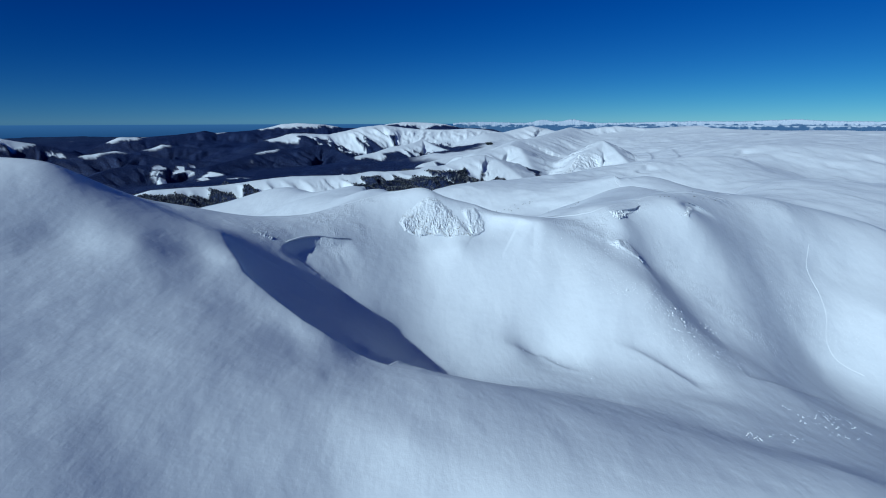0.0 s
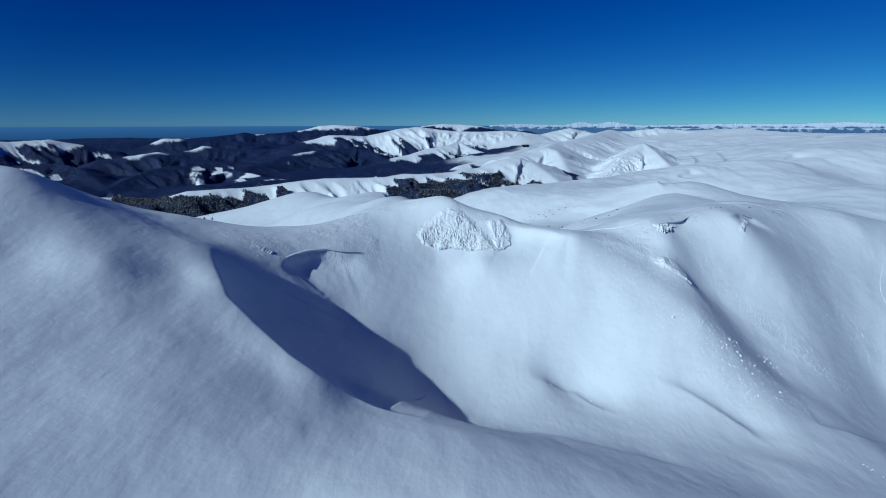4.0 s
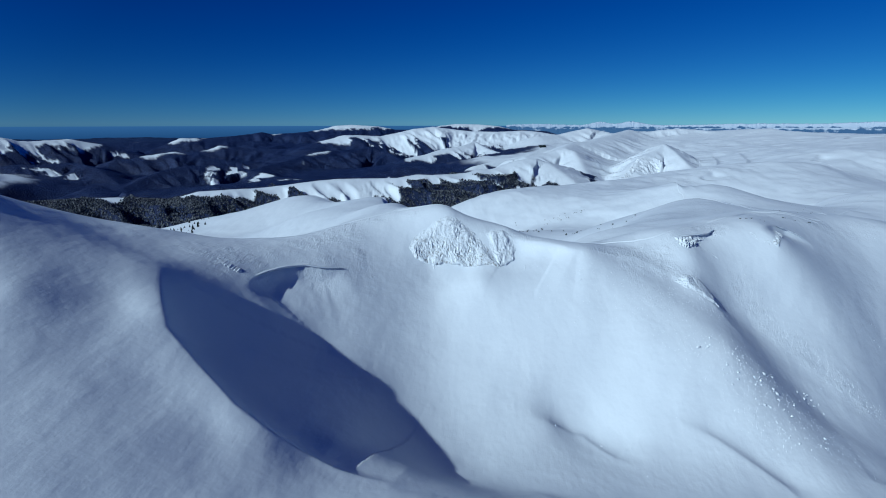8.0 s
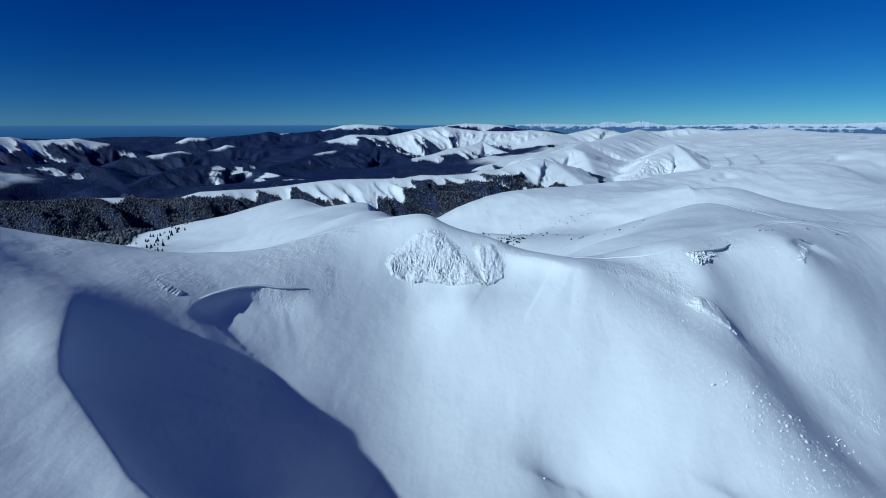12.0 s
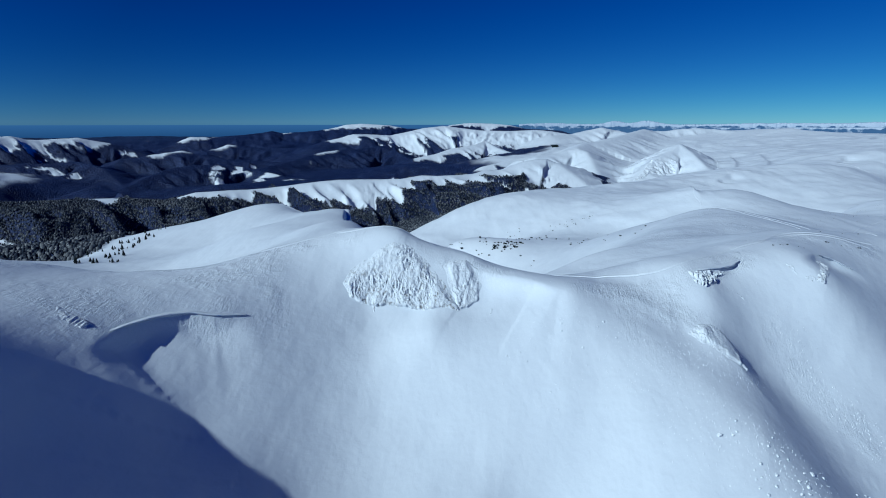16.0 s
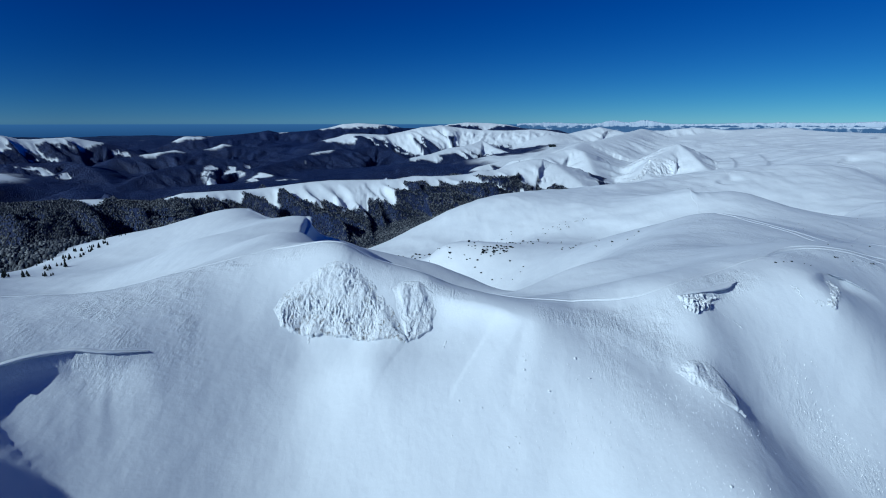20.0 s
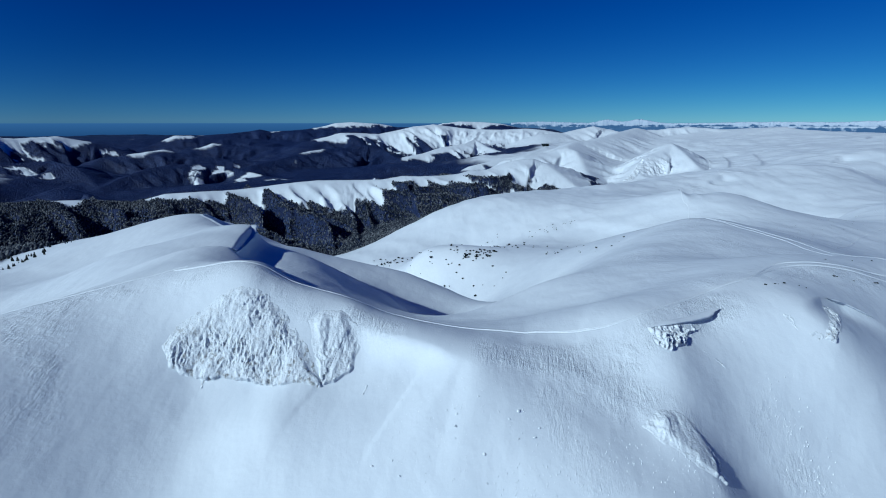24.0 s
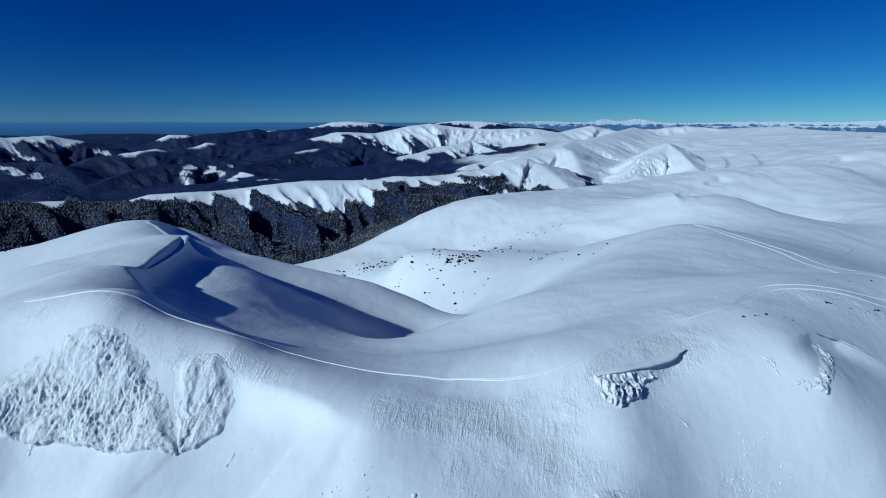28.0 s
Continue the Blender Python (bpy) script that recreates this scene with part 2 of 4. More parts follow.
AROUND = [(-600, 300, 50), (-500, -200, 70), (-240, 40, 114), (-80, 0, 60), (0, 0, 28), (0, -180, 30), (120, 20, 30), (300, 80, 0), (600, 200, -30),
    (500, -300, 10), (-1800, 0, 10), (1800, 0, 10), (0, -1800, 10), (-3600, 800, 50), (3800, 600, 30), (0, -4600, 50), (320, 280, 6), (400, 460, 0),
    (-260, 240, 102), (-220, 340, 70), (-320, 440, 20), (3000, 1800, 30), (-2600, 1200, 10)]
LAND = CREST_WEST + CREST_EAST + BROW + RIB + CLIFF_FOOT + CLIFF_TOP + BOWL_WEST + SHOULDER_EDGE + SHOULDER + FLOOR + NOSE + SPUR + SPUR_EAST + BEHIND_CREST + SPUR_WEST + HOLLOW + DOME + PLATEAU + FOREST_FOOT + FAR_VALLEY + FAR_FLOOR + FAR_EAST + SKYLINE + AROUND
# Crest lines of the far ridges: x, y, height, metres down to the trees.
BEECH_RIDGE = [(-1117, 1079, -36.2, 0), (-1014, 1162, -33.9, 0), (-930, 1213, -34.7, 0), (-889, 1235, -33.4, 4), (-843, 1271, -33.7, 4), (-803, 1300, -40.7, 0), (-761, 1329, -46.4, 3), (-698, 1355, -29.2, 6), (-645, 1385, -28, 7), (-598, 1420, -28.6, 11), (-529, 1462, -24.1, 15), (-466, 1487, -16.1, 21), (-402, 1518, -11.4, 25), (-322, 1551, -13.6, 23), (-251, 1566, -12.8, 19), (-204, 1595, -6.1, 18), (-160, 1601, -7.7, 15), (-124, 1616, -7.1, 13), (-81, 1640, -5.8, 17), (-34, 1672, -0.5, 16)]
WHITE_DOME = [(-34, 1672, -0.5, 40), (21, 1704, 5.2, 54), (70, 1743, 23.1, 71), (102, 1762, 28.4, 82), (131, 1771, 28.1, 83), (158, 1759, 18, 69), (193, 1705, -4, 48), (224, 1641, -26.3, 21), (248, 1598, -38.7, 12)]
SECOND_DOME = [(115, 2062, 19.2, 999), (183, 2108, 26.6, 999), (219, 2135, 36.9, 999), (256, 2141, 42.6, 999), (279, 2108, 34.8, 999), (289, 2047, 15.8, 999), (293, 1945, -12.9, 999), (303, 1842, -34.5, 999)]
THIRD_DOME = [(280, 2400, 33.5, 999), (327, 2546, 48.2, 999), (399, 2607, 51.1, 999), (483, 2725, 67.1, 999), (569, 2861, 81.8, 999), (660, 2996, 98.2, 999)]
BACK_DOME = [(240, 3307, 60.8, 999), (355, 3398, 65.3, 999), (454, 3467, 86.1, 999), (536, 3496, 101.6, 999), (612, 3484, 86.2, 999), (660, 3404, 72.1, 999)]
EAST_RIM = [(668, 3035, 97.7, 999), (719, 3054, 89.5, 999), (781, 3060, 89.5, 999), (835, 3066, 97.6, 999), (931, 3080, 103, 999), (1003, 3078, 97.8, 999), (1044, 3022, 90.6, 999)]
EAST_BROW = [(1012, 3107, 92, 999), (1102, 3076, 92.6, 999), (1180, 3014, 98.8, 999), (1282, 2906, 105.2, 999), (1307, 2829, 96.3, 999), (1363, 2690, 89.2, 999), (1456, 2524, 83.7, 999), (1530, 2359, 77.6, 999)]
ROCKY_SPUR = [(363, 1781, -42.3, 999), (403, 1834, -17.7, 999), (441, 1887, 11.6, 999), (478, 1929, 29.4, 999), (519, 1971, 42.9, 999), (560, 2022, 63.7, 999), (574, 1965, 45.3, 999), (587, 1889, 17.7, 999), (593, 1824, -1.9, 999)]
WHITE_RANGE = [(-983, 3201, 29.1, 3), (-927, 3251, 43.2, 13), (-862, 3311, 63.8, 30), (-793, 3361, 63, 37), (-674, 3419, 55.7, 57), (-584, 3478, 74.2, 88), (-490, 3524, 96.7, 110), (-380, 3589, 109.5, 118), (-278, 3600, 96.2, 118), (-159, 3588, 83.3, 145), (-40, 3563, 80.6, 158), (49, 3544, 81.1, 157), (157, 3531, 87.9, 204), (243, 3507, 82, 270), (337, 3480, 66.8, 999)]
WHITE_WEDGE = [(-430, 2835, -37.1, 3), (-341, 2909, -21.7, 17), (-267, 2998, 2, 46), (-159, 3088, 15.9, 59), (-112, 3190, 35.9, 73), (-43, 3093, 2, 41), (21, 2964, -14, 14), (57, 2894, -23.6, 17)]
WHITE_FINGER = [(-141, 2588, -41.8, 5), (-85, 2631, -24.7, 8), (-32, 2673, -14.4, 5)]
WHITE_FINGER_EAST = [(-76, 2311, -35, 7), (-24, 2353, -24.6, 9), (53, 2414, -10.3, 18), (144, 2471, 2.7, 999), (220, 2606, 24.3, 999)]
LOWER_WOODS = [(-1066, 2304, -68.5, 0), (-1005, 2498, -52.7, 0), (-953, 2628, -38.7, 0), (-915, 2749, -22.3, 3), (-868, 2818, -9.6, 6), (-818, 2887, -4.4, 3), (-724, 2965, 1, 0), (-638, 3038, 12.6, 0), (-558, 3004, -14, 0), (-448, 2872, -50.4, 0), (-287, 2694, -78.4, 0)]
WEST_RANGE = [(-2391, 2281, 85.1, 39), (-2312, 2410, 78.1, 46), (-2270, 2479, 66.8, 49), (-2257, 2519, 68.4, 66), (-2224, 2564, 51.9, 40), (-2197, 2615, 47.9, 30), (-2160, 2675, 51.7, 33), (-2107, 2758, 55.1, 27), (-2061, 2794, 40.4, 14), (-2003, 2838, 25.1, 3), (-1922, 2872, 1.3, 0), (-1812, 2851, -34.1, 0)]
WEST_FOOTHILL = [(-1821, 1793, 15.4, 0), (-1687, 1861, -10.4, 0), (-1618, 1925, -10.5, 0), (-1517, 2013, -9.7, 0), (-1403, 1975, -26, 0), (-1271, 1887, -72.8, 0)]
LIT_HILL = [(-1236, 1851, -83.4, 0), (-1243, 1969, -61.2, 0), (-1227, 2099, -38, 0), (-1185, 2183, -29.1, 0), (-1102, 2286, -35.8, 0), (-985, 2288, -50.6, 0), (-830, 2192, -69.2, 0)]
CAPPED_HILL = [(-1726, 2294, -60.5, 0), (-1674, 2398, -48.9, 0), (-1675, 2459, -26.2, 0), (-1633, 2513, -26.7, 0), (-1606, 2544, -15.7, 4), (-1542, 2610, -5.9, 8), (-1501, 2646, 0.3, 10), (-1449, 2665, -13.4, 2), (-1308, 2686, -37.3, 0), (-1195, 2742, -47.9, 0), (-1057, 2748, -58, 0)]
SMALL_CAP = [(-1638, 3019, -27.3, 0), (-1564, 3094, -9.3, 5), (-1526, 3136, 10.5, 6), (-1468, 3165, 0.5, 2), (-1339, 3204, -9.8, 0), (-1186, 3235, -10.3, 0), (-1054, 3283, 7.3, 0)]
NORTH_HILL = [(-2031, 3306, -24.5, 0), (-1985, 3394, 8.9, 3), (-1936, 3458, 41, 10), (-1862, 3523, 39.6, 8), (-1826, 3543, 25.3, 0), (-1670, 3623, 30.7, 0), (-1495, 3649, 16.4, 0)]
NORTH_FOOTHILLS = [(-2529, 3569, 0.5, 0), (-2396, 3724, 6.9, 4), (-2308, 3841, 11.2, 0), (-2056, 3987, 27.4, 4), (-1887, 4074, 41.7, 0), (-1784, 4177, 56.1, 0), (-1721, 4204, 68, 0), (-1655, 4232, 51.3, 4), (-1409, 4271, 67.6, 0), (-1297, 4329, 87.7, 9), (-1217, 4385, 112.3, 18), (-1103, 4417, 120.6, 22), (-896, 4466, 108, 13), (-769, 4491, 82.7, 0), (-519, 4580, 82.1, 4)]
NORTH_CAPS = [(-543, 4597, 81.9, 4), (-434, 4610, 112, 18), (-305, 4641, 124.9, 27), (-129, 4651, 120.6, 27), (24, 4654, 107.9, 18), (133, 4653, 82.3, 0), (390, 4639, 70.2, 0)]
# crest line, fall towards the south, towards the north, depth of its gullies, their spacing, roundness of the crest, slant of the gullies
RIDGES = [
    (BEECH_RIDGE, 0.42, 0.35, 42, 84, 6, -0.45),
    (WHITE_DOME, 0.42, 0.35, 14, 70, 14, -0.3),
    (SECOND_DOME, 0.45, 0.4, 14, 70, 10, -0.2),
    (THIRD_DOME, 0.36, 0.4, 10, 110, 14, -0.1),
    (BACK_DOME, 0.3, 0.35, 12, 120, 20, 0),
    (EAST_RIM, 0.62, 0.3, 16, 60, 8, 0),
    (EAST_BROW, 0.16, 0.3, 4, 160, 30, 0),
    (ROCKY_SPUR, 0.5, 0.5, 18, 52, 5, 0.1),
    (WHITE_RANGE, 0.34, 0.3, 26, 95, 10, -0.15),
    (WHITE_WEDGE, 0.42, 0.5, 16, 70, 5, -0.2),
    (WHITE_FINGER, 0.45, 0.5, 8, 60, 4, -0.2),
    (WHITE_FINGER_EAST, 0.4, 0.5, 10, 70, 6, -0.2),
    (LOWER_WOODS, 0.42, 0.4, 34, 85, 4, -0.25),
    (WEST_RANGE, 0.45, 0.35, 30, 85, 6, -0.2),
    (WEST_FOOTHILL, 0.4, 0.4, 30, 95, 5, -0.3),
    (LIT_HILL, 0.42, 0.4, 26, 85, 5, 0.3),
    (CAPPED_HILL, 0.4, 0.4, 30, 100, 5, -0.2),
    (SMALL_CAP, 0.35, 0.4, 26, 100, 5, 0),
    (NORTH_HILL, 0.33, 0.35, 24, 110, 5, -0.1),
    (NORTH_FOOTHILLS, 0.3, 0.3, 26, 130, 6, 0),
    (NORTH_CAPS, 0.3, 0.3, 14, 90, 6, 0),
]

CENTRE = np.array([0.0, -80.0])


def logpolar(x, y):
    dx, dy = x - CENTRE[0], y - CENTRE[1]
    r = np.sqrt(dx * dx + dy * dy) + 1e-6
    return np.arctan2(dx, dy), np.log(r), r


def bend(d2):
    return np.where(d2 > 1e-12, d2 * np.log(np.maximum(d2, 1e-12)), 0.0)


def lattice(ix, iy, seed):
    h = (ix.astype(np.int64) * 374761393 + iy.astype(np.int64) * 668265263 + seed * 974634777) & 0x7FFFFFFF
    h = ((h ^ (h >> 13)) * 1274126177) & 0x7FFFFFFF
    return ((h ^ (h >> 16)) & 0xFFFF) / 32768.0 - 1.0


def value_noise(x, y, seed=0):
    ix, iy = np.floor(x), np.floor(y)
    fx, fy = x - ix, y - iy
    fx, fy = fx * fx * fx * (fx * (fx * 6 - 15) + 10), fy * fy * fy * (fy * (fy * 6 - 15) + 10)
    a, b = lattice(ix, iy, seed), lattice(ix + 1, iy, seed)
    c, d = lattice(ix, iy + 1, seed), lattice(ix + 1, iy + 1, seed)
    return (a + (b - a) * fx) * (1 - fy) + (c + (d - c) * fx) * fy


def fbm(x, y, size, octaves=4, seed=0, gain=0.5, ridged=False):
    out, amp, total = np.zeros(np.shape(x)), 1.0, 0.0
    for o in range(octaves):
        c, s = math.cos(0.6 * o + seed), math.sin(0.6 * o + seed)
        n = value_noise((x * c - y * s) / size + 17.3 * o, (x * s + y * c) / size - 9.1 * o, seed + o)
        out += amp * ((1 - 2 * np.abs(n)) if ridged else n)
        total += amp
        amp *= gain
        size *= 0.47
    return out / total


def ease(lo, hi, v):
    u = np.clip((v - lo) / (hi - lo), 0, 1)
    return u * u * (3 - 2 * u)


def beside(line, x, y):
    """Distance to a line (positive on its right hand), and how far along it the nearest place lies, 0 to 1."""
    p = np.array(line, float)[:, :2]
    seg = np.diff(p, axis=0)
    length = np.hypot(seg[:, 0], seg[:, 1])
    start = np.concatenate([[0], np.cumsum(length)])
    best, side, along = np.full(x.shape, 1e9), np.ones(x.shape), np.zeros(x.shape)
    for i in range(len(seg)):
        dx, dy = x - p[i, 0], y - p[i, 1]
        u = np.clip((dx * seg[i, 0] + dy * seg[i, 1]) / length[i] ** 2, 0, 1)
        ex, ey = dx - u * seg[i, 0], dy - u * seg[i, 1]
        d = np.hypot(ex, ey)
        near = d < best
        best = np.where(near, d, best)
        side = np.where(near, np.sign(seg[i, 1] * dx - seg[i, 0] * dy), side)
        along = np.where(near, (start[i] + u * length[i]) / start[-1], along)
    return best * side, along


def ends(u, soft=0.15):
    return ease(0, soft, u) * ease(0, soft, 1 - u)


# sharp breaks in the slope: line, drop in metres, reach of the drop, reach of its recovery, softness of the lip, taper at its ends
BREAKS = [
    ([(-24, 341), (-30, 349), (-37, 360), (-41, 372)], -1.6, 3, 7, 0.5, 0.3),
    ([(58.3, 208.7), (50.3, 214.6), (42.5, 225.2), (32.4, 225.6), (22.4, 226.7)], 1.9, 3, 12, 0.8, 0.35),
    ([(100.3, 198.5), (96.8, 207.3), (91.6, 212.6), (81.7, 220.9), (70.5, 227.6)], 2.2, 3, 14, 0.8, 0.3),
    ([(183.6, 240.5), (148, 220.7), (127.5, 216.6), (116.1, 220)], 1.6, 3, 12, 0.8, 0.3),
    ([(73.7, 168.8), (59.7, 172.4), (44, 178.2), (25.5, 185.8), (8.3, 169.5)], 1.3, 3, 12, 0.8, 0.3),
    ([(9.4, 300), (18.8, 297.6), (32, 292.8), (39.2, 290.4), (46.6, 286), (52.7, 285)], 4.6, 2.6, 18, 0.25, 0.4),
    ([(112, 256), (104, 266), (96, 275), (88, 281), (79, 285.6), (70, 288.6), (60, 291), (50, 291.6)], 6, 8, 32, 3.0, 0.48),
    ([(48, 512), (35.5, 470), (28.3, 424)], 5, 6, 25, 0.6, 0.4),
    ([(-16, 333), (-24.6, 339), (-35, 346), (-45.5, 368), (-54.1, 394), (-60.6, 420), (-88, 460), (-120, 492), (-134, 506), (-146, 552)], 8, 3, 20, 0.3, 0.1),
    ([(89.7, 300), (94, 304), (100, 308), (108.7, 316), (113.3, 320)], 1.6, 0.7, 7, 0.1, 0.4),
    ([(129.1, 316), (140.3, 328), (147.3, 332), (154.6, 332), (163.4, 332)], 2.2, 1, 8, 0.2, 0.4),
    ([(-67.6, 226), (-66.8, 234), (-65.1, 240.5), (-61.9, 246.6), (-56.4, 252.5), (-50.4, 255.7), (-42.4, 261.8)], 3.6, 1.2, 13, 0.2, 0.3),
    ([(-7.6, 155), (-8, 163), (-19, 164), (-24.8, 165.6), (-30.6, 165.6), (-36.2, 165.2), (-43.2, 167.4), (-50.4, 172.2), (-57.8, 176.8), (-66, 181.4), (-73.2, 191.6), (-81.4, 205), (-85.3, 214)], 7, 5, 30, 0.5, 0.3),
    ([(275, 842), (273, 867), (272, 893), (276, 928), (368, 1217)], 13, 8, 36, 0.6, 0.25),
    ([(410, 1240), (435, 1262), (459, 1285)], 9, 6, 30, 0.6, 0.3),
    ([(288, 832), (288, 872), (293, 922), (393, 1246)], 8, 8, 30, 0.8, 0.35),
    ([(808, 1604), (833, 1637), (854, 1662), (873, 1675)], 9, 6, 40, 1, 0.3),
    ([(1217, 2208), (1287, 2305), (1334, 2366)], 14, 9, 60, 1, 0.3),
    ([(491, 1363), (707, 1946), (807, 2288), (803, 2364)], 9, 8, 40, 1, 0.35),
    ([(543, 1325), (753, 1841), (810, 2035), (885, 2319)], 8, 9, 50, 2, 0.35),
    ([(456, 1342), (637, 1933), (642, 1993)], 9, 8, 40, 1, 0.35),
]


def sharp(x, y):
    out = np.zeros(x.shape)
    for line, drop, reach, recover, soft, taper in BREAKS:
        p = np.array(line)
        far = 4 * recover + 20
        m = (x > p[:, 0].min() - far) & (x < p[:, 0].max() + far) & (y > p[:, 1].min() - far) & (y < p[:, 1].max() + far)
        if not m.any():
            continue
        d, u = beside(line, x[m], y[m])
        w = np.maximum(d, 0)
        out[m] -= drop * ends(u, taper) * (1 - np.exp(-(w ** 2 / (w + soft)) / reach)) * np.exp(-(w / recover) ** 2)
    return out


def spread(lines, stiff=2e-5):
    """A smooth sheet stretched over the land's lines; wider spans far away."""
    p = np.array(lines, float)
    a, b, r = logpolar(p[:, 0], p[:, 1])
    v = (p[:, 2] - 130.0 - sharp(p[:, 0], p[:, 1])) / r
    n = len(p)
    A = np.zeros((n + 3, n + 3))
    A[:n, :n] = bend((a[:, None] - a) ** 2 + (b[:, None] - b) ** 2) + np.eye(n) * stiff
    A[:n, n], A[:n, n + 1], A[:n, n + 2] = 1, a, b
    A[n:, :n] = A[:n, n:].T
    w = np.linalg.solve(A, np.r_[v, 0, 0, 0])
    return a, b, w


SHEET = spread(LAND)


def relief(x, y, r):
    """Swells too small for the main lines."""
    out = 0.5 * fbm(x, y, 26, 3, 3) + 0.9 * fbm(x * 0.5, y, 45, 2, 4) * ease(130, 260, r)
    far = ease(700, 1500, r)
    crease = 3 * (fbm(x + 0.4 * y, y * 0.6, 130, 4, 41, 0.5, True) - 0.4) * ease(620, 1000, r)
    return out * (1 - far) + crease + far * (4 * fbm(x, y, 60, 3, 37) + 6 * fbm(x, y, 210, 3, 39) * ease(1500, 2400, r))


def ridges(x, y, z):
    """Raise the far ridges with their spurs and gullies out of the valley floor; and say where woods cover them."""
    z, trees = z.copy(), np.full(x.shape, -1.0)
    for k, (line, near, far, spur, spacing, soft, slant) in enumerate(RIDGES):
        p = np.array(line, float)
        m = (x > p[:, 0].min() - 700) & (x < p[:, 0].max() + 700) & (y > p[:, 1].min() - 700) & (y < p[:, 1].max() + 700)
        if not m.any():
            continue
        X, Y, base = x[m], y[m], z[m]
        d, u = beside(line, X, Y)
        run = np.concatenate([[0], np.cumsum(np.hypot(*np.diff(p[:, :2], axis=0).T))])
        top = np.interp(u * run[-1], run, p[:, 2])
        drop = np.interp(u * run[-1], run, p[:, 3])
        away = np.abs(d)
        s = u * run[-1] + slant * d + 0.25 * spacing * fbm(X, Y, 2.2 * spacing, 2, 200 + k)
        gully = fbm(s, 0.22 * away, spacing, 2, 300 + k, 0.45, True)
        fine = fbm(s, 0.4 * away, 0.3 * spacing, 3, 400 + k, 0.5, True)
        cut = spur * ease(0, 1.5 * spacing, away) * (gully - 0.25) + 0.3 * spur * ease(0, spacing, away) * fine
        h = top + 0.03 * spur * fbm(s, 0 * s, 0.7 * spacing, 3, 500 + k) - np.where(d > 0, near, far) * (np.sqrt(away ** 2 + soft ** 2) - soft) + cut
        gap = np.maximum(14 - np.abs(h - base), 0)
        z[m] = np.maximum(h, base) + gap * gap / 56
        ragged = 1 + 0.45 * fbm(s, 0.3 * away, 0.5 * spacing, 3, 600 + k) + 0.7 * fbm(X, Y, 24, 3, 700 + k) - 1.7 * (gully - 0.35)
        ragged = np.maximum(ragged, 0.5)
        wood = ease(-2.5, 2.5, top - h + 0.6 * cut - drop * ragged + 20 * ease(5, 0, drop))
        trees[m] = np.where(h > base, wood, trees[m])
    return z, trees


def ground_form(x, y):
    a0, b0, w = SHEET
    shape = x.shape
    x, y = x.ravel(), y.ravel()
    a, b, r = logpolar(x, y)
    out = w[-3] + w[-2] * a + w[-1] * b
    for i in range(len(a0)):
        out += w[i] * bend((a - a0[i]) ** 2 + (b - b0[i]) ** 2)
    z = 130.0 + out * r + sharp(x, y) + relief(x, y, r)
    trees = np.full(x.shape, -1.0)
    far = r > 1000
    if far.any():
        z[far], trees[far] = ridges(x[far], y[far], z[far])
    return z.reshape(shape), trees.reshape(shape)


def land(x, y):
    return ground_form(x, y)[0]


def steps(*spans):
    out = [np.arange(lo, hi, d) for lo, hi, d in spans]
    return np.concatenate(out)


AZ = np.radians(steps((-180, -52, 4), (-52, -12, 0.16), (-12, 22, 0.09), (22, 54, 0.16), (54, 180, 4)))
RAD = np.concatenate([steps((12, 180, 6), (180, 560, 0.9)), np.exp(steps((np.log(560), np.log(4780), 0.0045)))])
GA, GR = np.meshgrid(AZ, RAD)
GX, GY = CENTRE[0] + GR * np.sin(GA), CENTRE[1] + GR * np.cos(GA)
GZ, RIDGE_WOODS = ground_form(GX, GY)


def sheet_mesh(name, X, Y, Z, wrap=False):
    rows, cols = X.shape
    me = bpy.data.meshes.new(name)
    co = np.stack([X, Y, Z], -1).reshape(-1, 3)
    i = np.arange(rows * cols).reshape(rows, cols)
    nxt = np.roll(i, -1, 1) if wrap else i[:, 1:]
    cur = i if wrap else i[:, :-1]
    quads = np.stack([cur[:-1], cur[1:], nxt[1:], nxt[:-1]], -1)[..., ::-1].reshape(-1, 4)
    me.vertices.add(len(co))
    me.vertices.foreach_set("co", co.ravel().astype(np.float32))
    me.loops.add(quads.size)
    me.loops.foreach_set("vertex_index", quads.ravel().astype(np.int32))
    me.polygons.add(len(quads))
    me.polygons.foreach_set("loop_start", np.arange(0, quads.size, 4, dtype=np.int32))
    me.update(calc_edges=True)
    me.polygons.foreach_set("use_smooth", np.ones(len(quads), bool))
    return me


SCOUR = [   # line of roughened snow, width, how strong
    ([(-96, 248), (-80, 240), (-66, 256), (-50, 268), (-34, 276)], 22, 0.85),
    ([(-118, 268), (-96, 268), (-76, 276), (-58, 286), (-40, 294)], 12, 0.7),
    ([(-128, 196), (-118, 214), (-110, 236), (-100, 250)], 12, 0.6),
    ([(-12, 304), (4, 301), (20, 297), (34, 295)], 7, 0.7),
    ([(46, 290), (60, 292), (74, 294), (88, 299), (100, 312), (120, 324)], 8, 0.9),
    ([(66, 290), (80, 287), (92, 282), (100, 276), (106, 266)], 9, 0.9),
    ([(62, 284), (70, 274), (80, 262)], 7, 0.5),
    ([(112, 300), (126, 284), (140, 274), (158, 262)], 9, 0.55),
    ([(40, 420), (120, 430), (190, 480)], 44, 0.5),
    ([(150, 470), (176, 520), (190, 560), (230, 560)], 26, 0.6),
    ([(100, 330), (150, 352), (200, 366), (260, 380)], 12, 0.55),
    ([(-120, 236), (-100, 262), (-70, 286), (-30, 302), (0, 305)], 7, 0.9),
    ([(-50, 362), (-30, 380), (-10, 400)], 10, 0.5),
]
